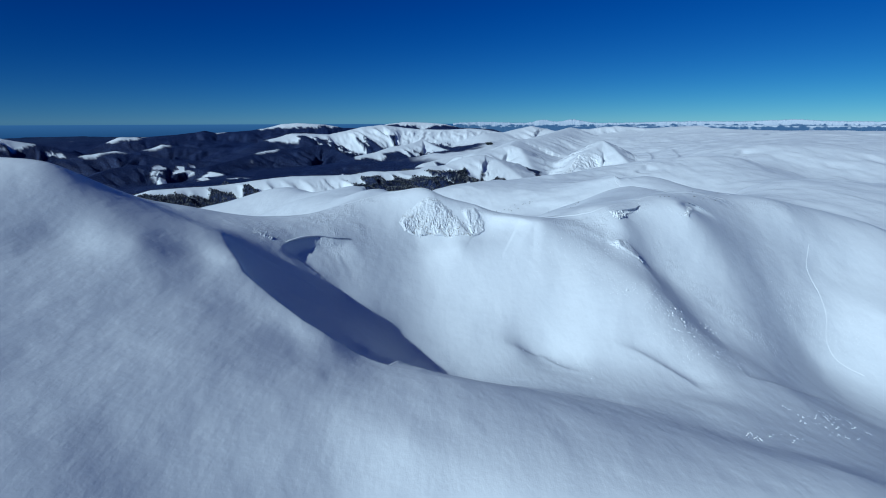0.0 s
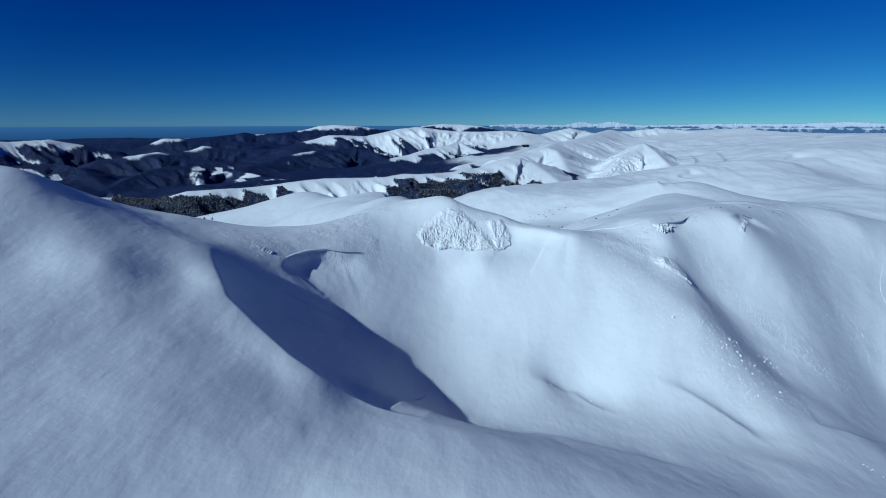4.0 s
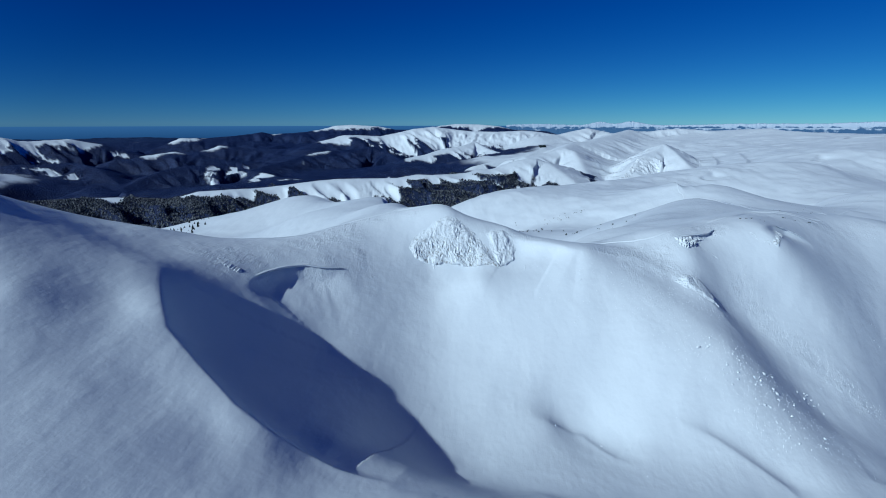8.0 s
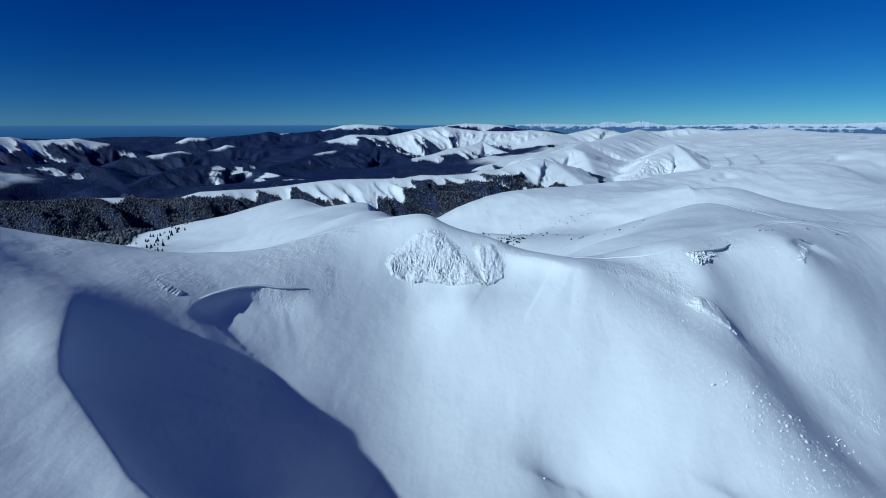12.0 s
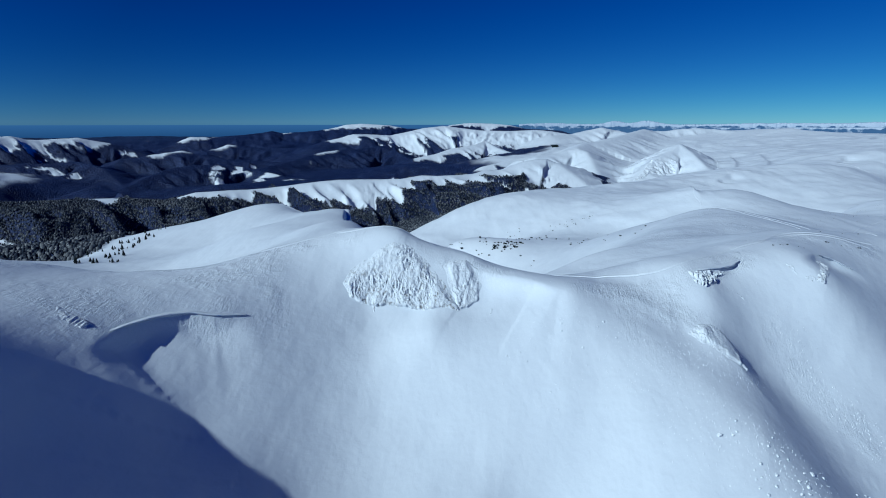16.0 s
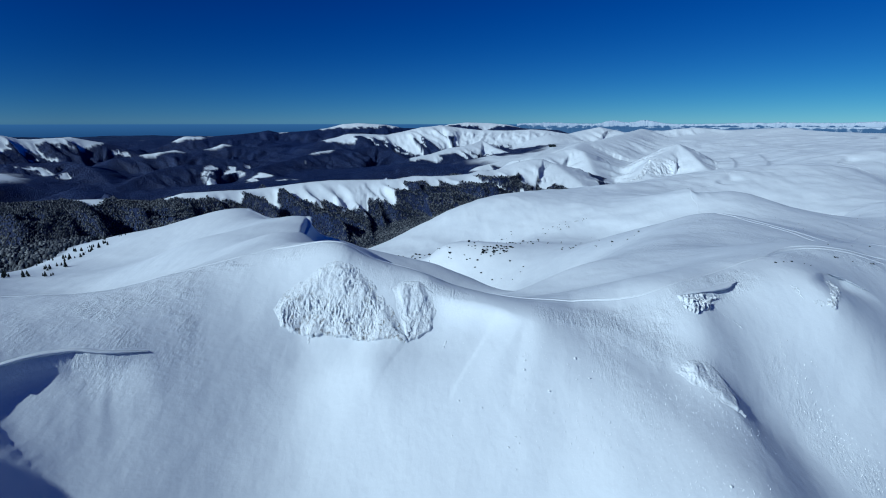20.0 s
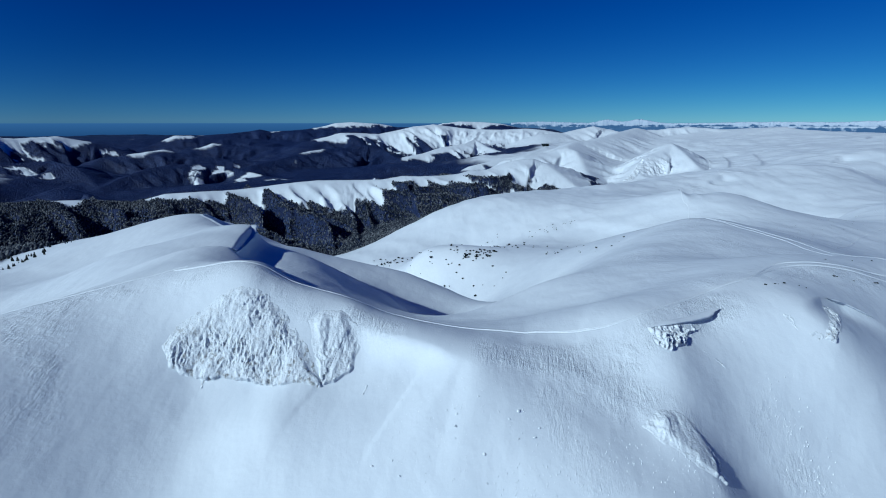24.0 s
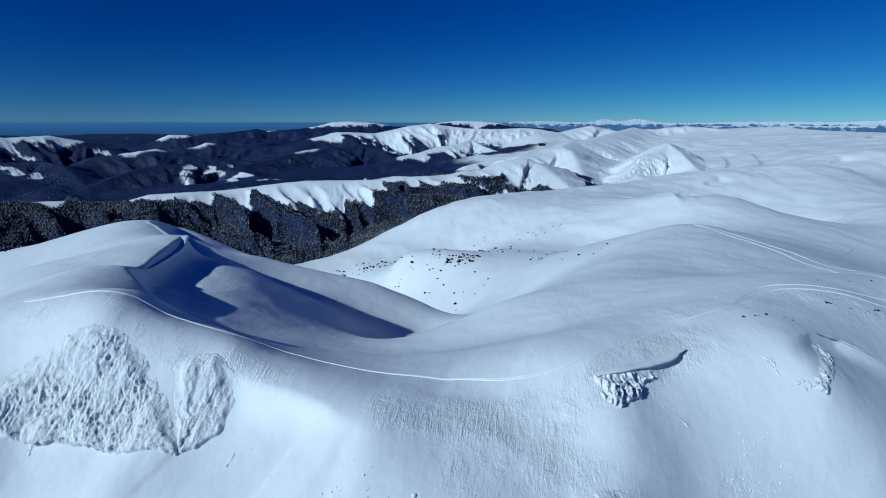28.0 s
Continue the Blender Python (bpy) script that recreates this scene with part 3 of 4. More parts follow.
FLANK = [(-262, 430), (-275, 480), (-310, 545), (-360, 640), (-420, 760)]
CLEARINGS = [(-1532, 1889, 59, 22), (-1448, 1887, 21, 22), (-2039, 2515, 32, 11), (-1099, 2223, 19, 28), (-1079, 2138, 21, 38), (-1025, 2105, 27, 21), (-1044, 2252, 21, 28), (-1006, 2239, 24, 17), (-1167, 2658, 11, 20), (-912, 2146, 27, 32), (-881, 2205, 32, 32), (-798, 2138, 17, 16), (-778, 2160, 22, 26), (-748, 2172, 18, 16), (-882, 2652, 13, 13), (-1917, 2809, 13, 24), (-1879, 2812, 26, 16), (-417, 2823, 14, 19)]


# where trees grow: on the ridges' lower slopes and the valley floor, with clearings
def woods(x, y, z, on_ridges):
    a, b, r = logpolar(x, y)
    patchy = fbm(x, y, 160, 4, 51)
    d, u = beside(FOREST_FOOT, x, y)
    low = ease(-9, 9, -40 + 16 * patchy + 66 * ease(2400, 3400, r) + 60 * ease(3400, 4400, r) - z) * ease(-20, 20, -d) * ease(800, 900, r)
    low = np.where(on_ridges >= 0, on_ridges, low * ease(0.20, 0.14, x / r))
    for cx, cy, rx, ry in CLEARINGS:
        e = ((x - cx) / rx) ** 2 + ((y - cy) / ry) ** 2 + 2.4 * fbm(x, y, 34, 4, 57)
        low = low * ease(0.75, 1.05, e)
    flank = ease(-14, 14, -beside(FLANK, x, y)[0] + 16 * patchy) * ease(330, 380, y) * ease(1100, 1000, y)
    return np.maximum(low, flank * ease(0.0, -60, x + 200))


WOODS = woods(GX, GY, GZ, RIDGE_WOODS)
def scoured(x, y):
    """How far wind and rime have roughened the snow."""
    out = np.zeros(x.shape)
    near = np.hypot(x, y) < 700
    X, Y = x[near], y[near]
    w = np.zeros(X.shape)
    for line, wide, amount in SCOUR:
        d, u = beside(line, X, Y)
        w = np.maximum(w, amount * (1 - ease(0.3 * wide, wide, np.abs(d))) * ends(u, 0.1))
    out[near] = w * (0.35 + 0.65 * ease(-0.35, 0.25, fbm(X, Y, 14, 3, 71)))
    return out


ground = new("ground", sheet_mesh("ground", GX, GY, GZ, True))
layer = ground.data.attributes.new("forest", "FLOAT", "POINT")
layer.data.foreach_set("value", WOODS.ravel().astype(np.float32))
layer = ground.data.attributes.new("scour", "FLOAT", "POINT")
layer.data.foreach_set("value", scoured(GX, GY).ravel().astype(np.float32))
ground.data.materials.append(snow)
tagged(ground, "snow-covered mountain with bowl, ridges and far forest", "mountain", kind="structure")


# hazy lowland at the edge of sight: haze painted as glow on a ring
def haze_material():
    m = bpy.data.materials.new("blue_haze")
    m.use_nodes = True
    n, l = m.node_tree.nodes, m.node_tree.links
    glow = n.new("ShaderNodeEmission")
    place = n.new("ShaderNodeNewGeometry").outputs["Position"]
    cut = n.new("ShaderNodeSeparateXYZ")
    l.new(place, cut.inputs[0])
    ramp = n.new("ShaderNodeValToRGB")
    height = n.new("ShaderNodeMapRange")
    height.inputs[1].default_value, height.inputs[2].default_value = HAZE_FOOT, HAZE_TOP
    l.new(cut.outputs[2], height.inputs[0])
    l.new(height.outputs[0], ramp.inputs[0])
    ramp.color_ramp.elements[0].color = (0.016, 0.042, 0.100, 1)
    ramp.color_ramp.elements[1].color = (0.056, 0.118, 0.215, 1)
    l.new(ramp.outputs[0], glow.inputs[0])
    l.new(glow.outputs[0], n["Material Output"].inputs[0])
    return m


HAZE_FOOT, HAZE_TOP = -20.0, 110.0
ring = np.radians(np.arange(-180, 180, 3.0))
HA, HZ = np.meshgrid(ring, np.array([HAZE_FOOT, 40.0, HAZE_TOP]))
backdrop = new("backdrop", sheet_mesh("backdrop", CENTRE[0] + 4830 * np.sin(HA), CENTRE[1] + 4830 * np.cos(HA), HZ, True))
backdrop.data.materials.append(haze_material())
tagged(backdrop, "blue hazy lowland at the horizon", "horizon", kind="structure")


# white summits and hazy foothills at the edge of sight, in two rows
def veiled_material():
    m = bpy.data.materials.new("hazy_mountains")
    m.use_nodes = True
    n, l = m.node_tree.nodes, m.node_tree.links
    place = n.new("ShaderNodeNewGeometry").outputs["Position"]
    patch, cap, mix, veil, both = (n.new("ShaderNode" + k) for k in ("TexNoise", "MapRange", "Mix", "Emission", "MixShader"))
    patch.inputs["Scale"].default_value, patch.inputs["Detail"].default_value = 0.022, 5
    l.new(place, patch.inputs["Vector"])
    white = n.new("ShaderNodeAttribute")
    white.attribute_name = "white"
    add = n.new("ShaderNodeMath")
    l.new(patch.outputs[0], add.inputs[0])
    l.new(white.outputs["Fac"], add.inputs[1])
    cap.inputs[1].default_value, cap.inputs[2].default_value = 0.92, 1.08
    l.new(add.outputs[0], cap.inputs[0])
    mix.data_type = "RGBA"
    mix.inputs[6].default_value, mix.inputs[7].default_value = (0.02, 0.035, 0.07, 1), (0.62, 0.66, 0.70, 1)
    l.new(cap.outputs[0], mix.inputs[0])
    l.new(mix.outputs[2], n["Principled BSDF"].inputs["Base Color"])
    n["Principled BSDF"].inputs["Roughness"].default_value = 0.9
    # haze painted over the slopes: a blue glow mixed in by half
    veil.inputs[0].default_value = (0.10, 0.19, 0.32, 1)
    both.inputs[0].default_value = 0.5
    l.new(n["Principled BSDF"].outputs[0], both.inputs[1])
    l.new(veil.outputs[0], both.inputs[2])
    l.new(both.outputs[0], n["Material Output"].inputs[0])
    return m


veiled = veiled_material()


def far_range(label, out_by, lo, hi, crest, capped, seed):
    ra = np.radians(np.arange(lo, hi, 0.035))
    top = crest(ra)
    RA, RK = np.meshgrid(ra, np.array([0.0, 0.35, 0.6, 0.8, 0.92, 1.0, 0.3]))
    deep = out_by + np.array([0, 5, 10, 14, 17, 19, 26.0])[:, None] + 5 * fbm(RA * 1500, RK * 3, 14, 3, seed + 3, 0.6, True)
    RZ = 20 + RK * (top[None] - 20)
    ob = new("far_range", sheet_mesh("far_range", CENTRE[0] + deep * np.sin(RA), CENTRE[1] + deep * np.cos(RA), RZ))
    layer = ob.data.attributes.new("white", "FLOAT", "POINT")
    layer.data.foreach_set("value", (0.33 + 0.55 * ease(capped - 10, capped + 12, RZ + 6 * fbm(RA * 1500, RK * 3, 9, 3, seed))).ravel().astype(np.float32))
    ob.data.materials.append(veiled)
    return tagged(ob, label, "mountain range", kind="structure")


def white_summits(a):
    d = np.degrees(a)
    jag = fbm(a * 1500, 0 * a, 16, 5, 91, 0.62, True)
    bump = 22 * np.exp(-((d - 9.6) / 1.0) ** 2) + 27 * np.exp(-((d - 12.3) / 1.3) ** 2) + 9 * np.exp(-((d - 4.2) / 2.4) ** 2) + 7 * np.exp(-((d - 22) / 4) ** 2) + 14 * np.exp(-((d - 30.5) / 2.2) ** 2)
    return 114 + bump + (4 + 0.16 * bump) * jag + 8 * ease(14, 30, d)


def hazy_foothills(a):
    return 88 + 7 * fbm(a * 1500, 0 * a, 60, 5, 95, 0.6) + 8 * ease(0.1, 0.5, a)


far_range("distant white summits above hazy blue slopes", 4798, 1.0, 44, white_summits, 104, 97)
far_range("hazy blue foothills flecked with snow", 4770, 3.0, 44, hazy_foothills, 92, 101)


# ---- helpers for things ----
def on_land(x, y):
    return float(land(np.array([float(x)]), np.array([float(y)]))[0])


def part(name, mesh, mat, parent=None, label=""):
    ob = new(name, mesh)
    ob.data.materials.append(mat) if not ob.data.materials else None
    if parent is not None:
        ob.parent = parent
    return tagged(ob, label)


def raw_mesh(name, verts, faces, smooth=False):
    me = bpy.data.meshes.new(name)
    me.from_pydata([tuple(v) for v in verts], [], [tuple(f) for f in faces])
    me.polygons.foreach_set("use_smooth", np.full(len(me.polygons), smooth))
    me.update()
    return me


def curve_points(line, gap):
    """Points every gap metres along a smooth line through the given places."""
    p = np.array(line, float)
    p = np.vstack([2 * p[0] - p[1], p, 2 * p[-1] - p[-2]])
    out = []
    for i in range(1, len(p) - 2):
        n = max(2, int(np.linalg.norm(p[i + 1] - p[i]) / gap))
        for u in np.arange(n) / n:
            a, b, c, d = p[i - 1:i + 3]
            out.append(0.5 * (2 * b + (c - a) * u + (2 * a - 5 * b + 4 * c - d) * u * u + (3 * b - 3 * c + d - a) * u ** 3))
    out.append(p[-2])
    return np.array(out)


def inside(poly, x, y):
    p = np.array(poly, float)
    hit = np.zeros(x.shape, bool)
    j = len(p) - 1
    for i in range(len(p)):
        cross = (p[i, 1] > y) != (p[j, 1] > y)
        xs = (p[j, 0] - p[i, 0]) * (y - p[i, 1]) / (p[j, 1] - p[i, 1] + 1e-9) + p[i, 0]
        hit ^= cross & (x < xs)
        j = i
    d = np.abs(beside(list(poly) + [poly[0]], x, y)[0])
    return np.where(hit, d, -d)


# ---- rock outcrops with rime ----
def crag_mesh(name, poly, step, swell, rib, seed, coarse=2.2, bare=0.6, edge=1.0, fade=0.0):
    """Rock standing proud of the slope: a bulge with fluted clumps of rime, ledges across it and a broken lower rim."""
    p = np.array(poly)
    xs = np.arange(p[:, 0].min() - 2.5, p[:, 0].max() + 2.5, step)
    ys = np.arange(p[:, 1].min() - 2.5, p[:, 1].max() + 2.5, step)
    X, Y = np.meshgrid(xs, ys)
    Z = land(X, Y)
    gy, gx = np.gradient(Z, step)
    nz = 1 / np.sqrt(1 + gx * gx + gy * gy)
    nx, ny = -gx * nz, -gy * nz
    d = inside(poly, X, Y) + edge * 0.8 * fbm(X, Y, 2.4, 3, seed + 40)
    m = ease(-0.2, edge, d)
    height = (Z - Z[m > 0.5].min()) / np.ptp(Z[m > 0.5])
    across = ease(0.5, 1.0, (X - p[:, 0].min()) / np.ptp(p[:, 0])) * ease(0.02, 0.22, height)
    rim = ease(0, 1.2 * edge * (1 + 2.2 * ease(0.05, 0.6, height) + fade * across), d)
    wx = X + 0.7 * fbm(X, Z, 3.0, 2, seed + 3) + 0.12 * Z
    lumps = fbm(X, Z * 0.6, coarse * 3.0, 4, seed, 0.55)
    flutes = fbm(wx, Z * 0.6, coarse * 0.62, 4, seed + 7, 0.6, True)
    ledges = fbm(X * 0.16 + 0.25 * Z, Z, coarse * 1.1, 3, seed + 13, 0.5, True)
    strata = ease(0.35, 0.75, height)
    rough = fbm(X + 0.3 * Z, Z * 0.8, coarse * 0.9, 5, seed + 17, 0.62)
    rib = rib * (0.3 + 0.9 * ease(-0.35, 0.3, fbm(X + 5, Z, coarse * 4.0, 3, seed + 21)))
    out = m * (swell * rim * (0.6 + 0.5 * lumps) + rib * (1.25 - 0.6 * strata) * (flutes - 0.35) + rib * (0.35 + 0.9 * strata) * (ledges - 0.3) + 1.1 * rib * rough) - (1 - m) * 0.7
    out = np.where(m > 0.02, 0.04 + out * (0.3 + 0.7 * rim), out)
    me = sheet_mesh(name, X + nx * out, Y + ny * out - 0.25 * np.maximum(out, 0), Z + nz * out)
    me.flip_normals()
    f = me.attributes.new("bare", "FLOAT", "POINT")
    hollow = ease(0.3, -0.4, flutes - 0.35) * m * bare * (0.3 + 0.7 * ease(0.85, 0.1, height))
    f.data.foreach_set("value", hollow.ravel().astype(np.float32))
    me.materials.append(rime_rock)
    return me


cliff = new("rock_cliff")
tagged(cliff, "rime-crusted grey rock cliff set into the snowy headwall", "cliff")
part("rock_face", crag_mesh("rock_face", [(-23.3, 285.9), (-21.4, 290.4), (-17.3, 293), (-12.1, 296.6), (-7.8, 298.2), (-3.3, 298.5), (3.1, 296.6),
     (8.5, 293), (12.4, 290), (16.3, 283.6), (10.5, 283.4), (6.8, 282.8), (-3.3, 283.8), (-12.8, 283.2), (-19.6, 282.4)],
     0.13, 1.1, 0.27, 3, 1.25, 1.0, 0.8, 3.0), rime_rock, cliff)
part("rock_rib", crag_mesh("rock_rib", [(8.5, 295.5), (11.5, 299), (16.5, 300), (20.6, 297.6), (22.6, 293.6), (21.6, 289), (18.6, 285), (15.4, 284.2), (13.4, 287.6), (10.8, 291.6)],
     0.14, 1.5, 0.24, 11, 1.3, 0.35, 0.7), rime_rock, cliff, "snow-plastered rock rib")
part("rock_foot", crag_mesh("rock_foot", [(-13.6, 285.4), (-11.2, 285.4), (-10.6, 282.2), (-11.0, 281.2), (-12.2, 281.8)], 0.15, 0.35, 0.3, 17, 1.0, 0.6, 0.5),
     rime_rock, cliff)
part("rock_fin", crag_mesh("rock_fin", [(25.6, 285.2), (26.5, 284.6), (25.9, 281.9), (25.0, 282.0)], 0.15, 0.5, 0.3, 19, 0.9, 0.4, 0.3), rime_rock, cliff)

for name, label, poly, step, swell, rib, seed, coarse, bare in (
    ("rock_outcrop", "dark icy rock step under the snow cornice", [(89.6, 303.8), (94.1, 305.4), (98.6, 307.6), (103.4, 310.6), (104, 308.6), (99.6, 305), (98.4, 301.8), (94.1, 297.4),
     (90.4, 298.6)], 0.14, 1.1, 0.9, 23, 1.3, 1.0),
    ("rock_outcrop", "broken grey rock edge dusted with snow", [(138.6, 326.2), (143.8, 328.6), (143.4, 323), (139, 313.9), (135.8, 309.6), (132.6, 309.8),
     (136.8, 316.6), (138.3, 322.4)], 0.16, 0.7, 0.8, 29, 1.3, 0.9),
    ("rock_outcrop", "thin line of rocks showing through the snow", [(122.8, 317.4), (126.6, 316.6), (127.9, 312.5), (128, 310.2), (126.2, 312.0), (124.6, 314.9)],
     0.14, 0.4, 0.6, 31, 0.9, 1.0),
    ("rock_outcrop", "thin line of rocks showing through the snow", [(128.6, 311.6), (132.2, 311.6), (134.0, 310.6), (131.6, 309.2), (129.6, 310.0)], 0.14, 0.35, 0.55,
     37, 0.8, 1.0),
    ("rime_mound", "rough rimed snow mound on the headwall rib", [(83.5, 280.8), (89.2, 285.5), (94.9, 285.7), (100.5, 281.3), (100, 274.8), (94.8, 274.2), (88.2, 277.4)],
     0.2, 0.55, 0.35, 41, 1.8, 0.2),
    ("rock_outcrop", "small dark rocks in wind-scoured snow", [(-82, 236.4), (-76.6, 235.5), (-70.8, 235.8), (-70.9, 232.4), (-76, 231.2)], 0.2, 0.3, 0.6, 43, 1.0, 0.9),
    ("rocky_crag", "snow-dusted rocky crag on a far white dome", [(379, 1800), (408, 1837), (440, 1895), (473, 1922), (494, 1917), (508, 1890), (515, 1865), (477, 1853), (433, 1842), (403, 1806)],
     2.2, 3.0, 5.0, 53, 11.0, 1.0),
    ("rock_outcrop", "short row of rocks below the snow cornice", [(101.6, 303.6), (105.4, 302.6), (108.6, 300.8), (108.4, 300.0), (104.8, 301.4), (101.4, 302.6)], 0.14, 0.3, 0.5,
     47, 0.8, 1.0),
):
    rock = part(name, crag_mesh(name, poly, step, swell, rib, seed, coarse, bare, 0.6), rime_rock)
    tagged(rock, label, "rock", "rocks of the bowl")


# ---- cornices: overhanging lips of wind-packed snow ----
def cornice(label, line, out, deep, seed):
    p = curve_points(line, 0.5)
    t = np.gradient(p, axis=0)
    t /= np.linalg.norm(t, axis=1)[:, None] + 1e-9
    side = np.stack([t[:, 1], -t[:, 0]], 1)
    n = len(p)
    k = np.arange(n) / (n - 1)
    size = ends(k, 0.25) * (0.75 + 0.35 * fbm(p[:, 0], p[:, 1], 5.0, 3, seed))
    crest = land(p[:, 0] - side[:, 0] * 1.0, p[:, 1] - side[:, 1] * 1.0)
    shape = [(-3.2, -0.9), (-1.6, 0.02), (-0.5, 0.16), (0.45, 0.12), (0.92, -0.04), (1.0, -0.20), (0.78, -0.36), (0.3, -0.52), (-0.2, -0.85), (-0.5, -1.5)]
    rows = []
    for a, h in shape:
        reach = out * size if a > 0 else 1.6 + 0 * size
        jag = 0.14 * out * fbm(p[:, 0], p[:, 1], 1.6, 3, seed + 5) * (a > 0.4)
        q = p + side * (a * reach + jag)[:, None]
        z = crest + (h * deep * np.maximum(size, 0.05) if h < 0 and a > -1 else h * size)
        rows.append(np.column_stack([q, z]))
    R = np.array(rows)
    me = sheet_mesh("cornice", R[..., 0], R[..., 1], R[..., 2])
    me.materials.append(snow)
    ob = new("snow_cornice", me)
    return tagged(ob, label, "cornice", "cornices")


cornice("overhanging snow cornice along the east shoulder", [(90.5, 303.2), (95.3, 306.0), (101.3, 309.6), (108.4, 314.6), (110.5, 316)], 1.2, 1.9, 3)
cornice("small snow cornice above broken rocks", [(143, 329), (147.5, 331.6), (152, 332.2), (157, 332)], 0.9, 1.3, 5)
cornice("sharp snow cornice curling over the spur's hollow", [(-42, 362), (-51, 392), (-60.6, 420), (-88, 460), (-120, 492), (-134, 506), (-146, 552)], 1.6, 2.4, 7)
cornice("low snow step on the bowl's west wall", [(-66.4, 236), (-64.8, 241), (-61.6, 247), (-56.2, 252.8), (-50.4, 256), (-43.5, 261)], 0.5, 1.2, 9)


# ---- trees ----
def spruce_meshes(height, seed):
    rng = random.Random(seed)
    verts, faces = [], []
    tiers = 6
    for k in range(tiers):
        base = 0.10 + 0.80 * k / tiers
        top = base + 0.30 * (1 - 0.45 * k / tiers)
        wide = 0.27 * (1 - k / tiers) ** 0.8 + 0.03
        n = 10
        c = len(verts)
        verts.append((rng.uniform(-0.01, 0.01) * height, rng.uniform(-0.01, 0.01) * height, min(top, 1.0) * height))
        for i in range(n):
            a = 6.283 * (i + rng.uniform(-0.3, 0.3)) / n
            r = wide * (rng.uniform(0.85, 1.2) if i % 2 else rng.uniform(0.5, 0.7))
            verts.append((r * math.cos(a) * height, r * math.sin(a) * height, (base + rng.uniform(-0.03, 0.03)) * height))
        verts.append((0, 0, (base + 0.06) * height))
        for i in range(n):
            j = c + 1 + (i + 1) % n
            faces += [(c, c + 1 + i, j), (c + n + 1, j, c + 1 + i)]
    crown = raw_mesh("crown", verts, faces)
    crown.materials.append(needles)
    ring = [(0.022 * height * math.cos(a), 0.022 * height * math.sin(a)) for a in np.arange(6) * 1.0472]
    tv = [(x, y, -0.5) for x, y in ring] + [(0.3 * x, 0.3 * y, 0.6 * height) for x, y in ring]
    trunk = raw_mesh("trunk", tv, [(i, (i + 1) % 6, 6 + (i + 1) % 6, 6 + i) for i in range(6)], True)
    trunk.materials.append(bark)
    return trunk, crown


def shrub_meshes(size, seed):
    rng = random.Random(seed)
    verts, faces = [], []
    for k in range(26):
        a, r, h = rng.uniform(0, 6.283), size * 0.6 * math.sqrt(rng.random()), size * rng.uniform(0.05, 0.6)
        c = Vector((r * math.cos(a), r * math.sin(a), h))
        s = size * rng.uniform(0.14, 0.3)
        i = len(verts)
        for q in range(5):
            b = 6.283 * q / 5 + k
            verts.append(c + Vector((s * math.cos(b), s * math.sin(b), s * rng.uniform(-0.5, 0.3))))
        verts += [c + Vector((0, 0, s)), c - Vector((0, 0, 0.7 * s))]
        for q in range(5):
            faces += [(i + q, i + (q + 1) % 5, i + 5), (i + (q + 1) % 5, i + q, i + 6)]
    crown = raw_mesh("crown", verts, faces)
    crown.materials.append(needles)
    sv = []
    sf = []
    for k in range(4):
        a = 1.57 * k + rng.random()
        i = len(sv)
        e = Vector((0.4 * size * math.cos(a), 0.4 * size * math.sin(a), 0.35 * size))
        for b in (0, 2.1, 4.2):
            sv += [Vector((0.05 * size * math.cos(b), 0.05 * size * math.sin(b), -0.3)), e + Vector((0.02 * size * math.cos(b), 0.02 * size * math.sin(b), 0))]
        for q in range(3):
            r = (q + 1) % 3
            sf.append((i + 2 * q, i + 2 * r, i + 2 * r + 1, i + 2 * q + 1))
    stems = raw_mesh("stem", sv, sf)
    stems.materials.append(bark)
    return stems, crown


def plant(name, meshes, label, category, group):
    root = new(name)
    part(meshes[0].name, meshes[0], bark, root)
    part(meshes[1].name, meshes[1], needles, root)
    return tagged(root, label, category, group)


rng = random.Random(4)
SPRUCE = [plant("spruce_tree", spruce_meshes(h, i), "dark green spruce standing alone in deep snow", "tree", "spruces on the snow slopes")
          for i, h in enumerate((6.5, 8.0, 5.0))]
SHRUB = [plant("dwarf_pine", shrub_meshes(s, i + 20), "low dark dwarf pine poking out of the snow", "shrub", "dwarf pines") for i, s in enumerate((1.3, 2.2, 1.7))]


def scatter(kinds, places, first, scale=(0.7, 1.25), sink=0.15):
    """Stand copies at the places; the first of each kind takes a place of its own."""
    for x, y in places:
        i = rng.randrange(len(kinds))
        s = rng.uniform(*scale)
        m = pose(x, y, on_land(x, y) - sink, rng.uniform(-3, 3), rng.uniform(-3, 3), rng.uniform(0, 360))
        if i not in first:
            first.add(i)
            kinds[i].matrix_basis = m
            kinds[i].scale = (s, s, s)
        else:
            ob = copy_thing(kinds[i], m)
            ob.scale = (s, s, s)


def cloud(cx, cy, rx, ry, n):
    out = []
    for _ in range(n):
        a, r = rng.uniform(0, 6.283), math.sqrt(rng.random())
        out.append((cx + rx * r * math.cos(a), cy + ry * r * math.sin(a)))
    return out


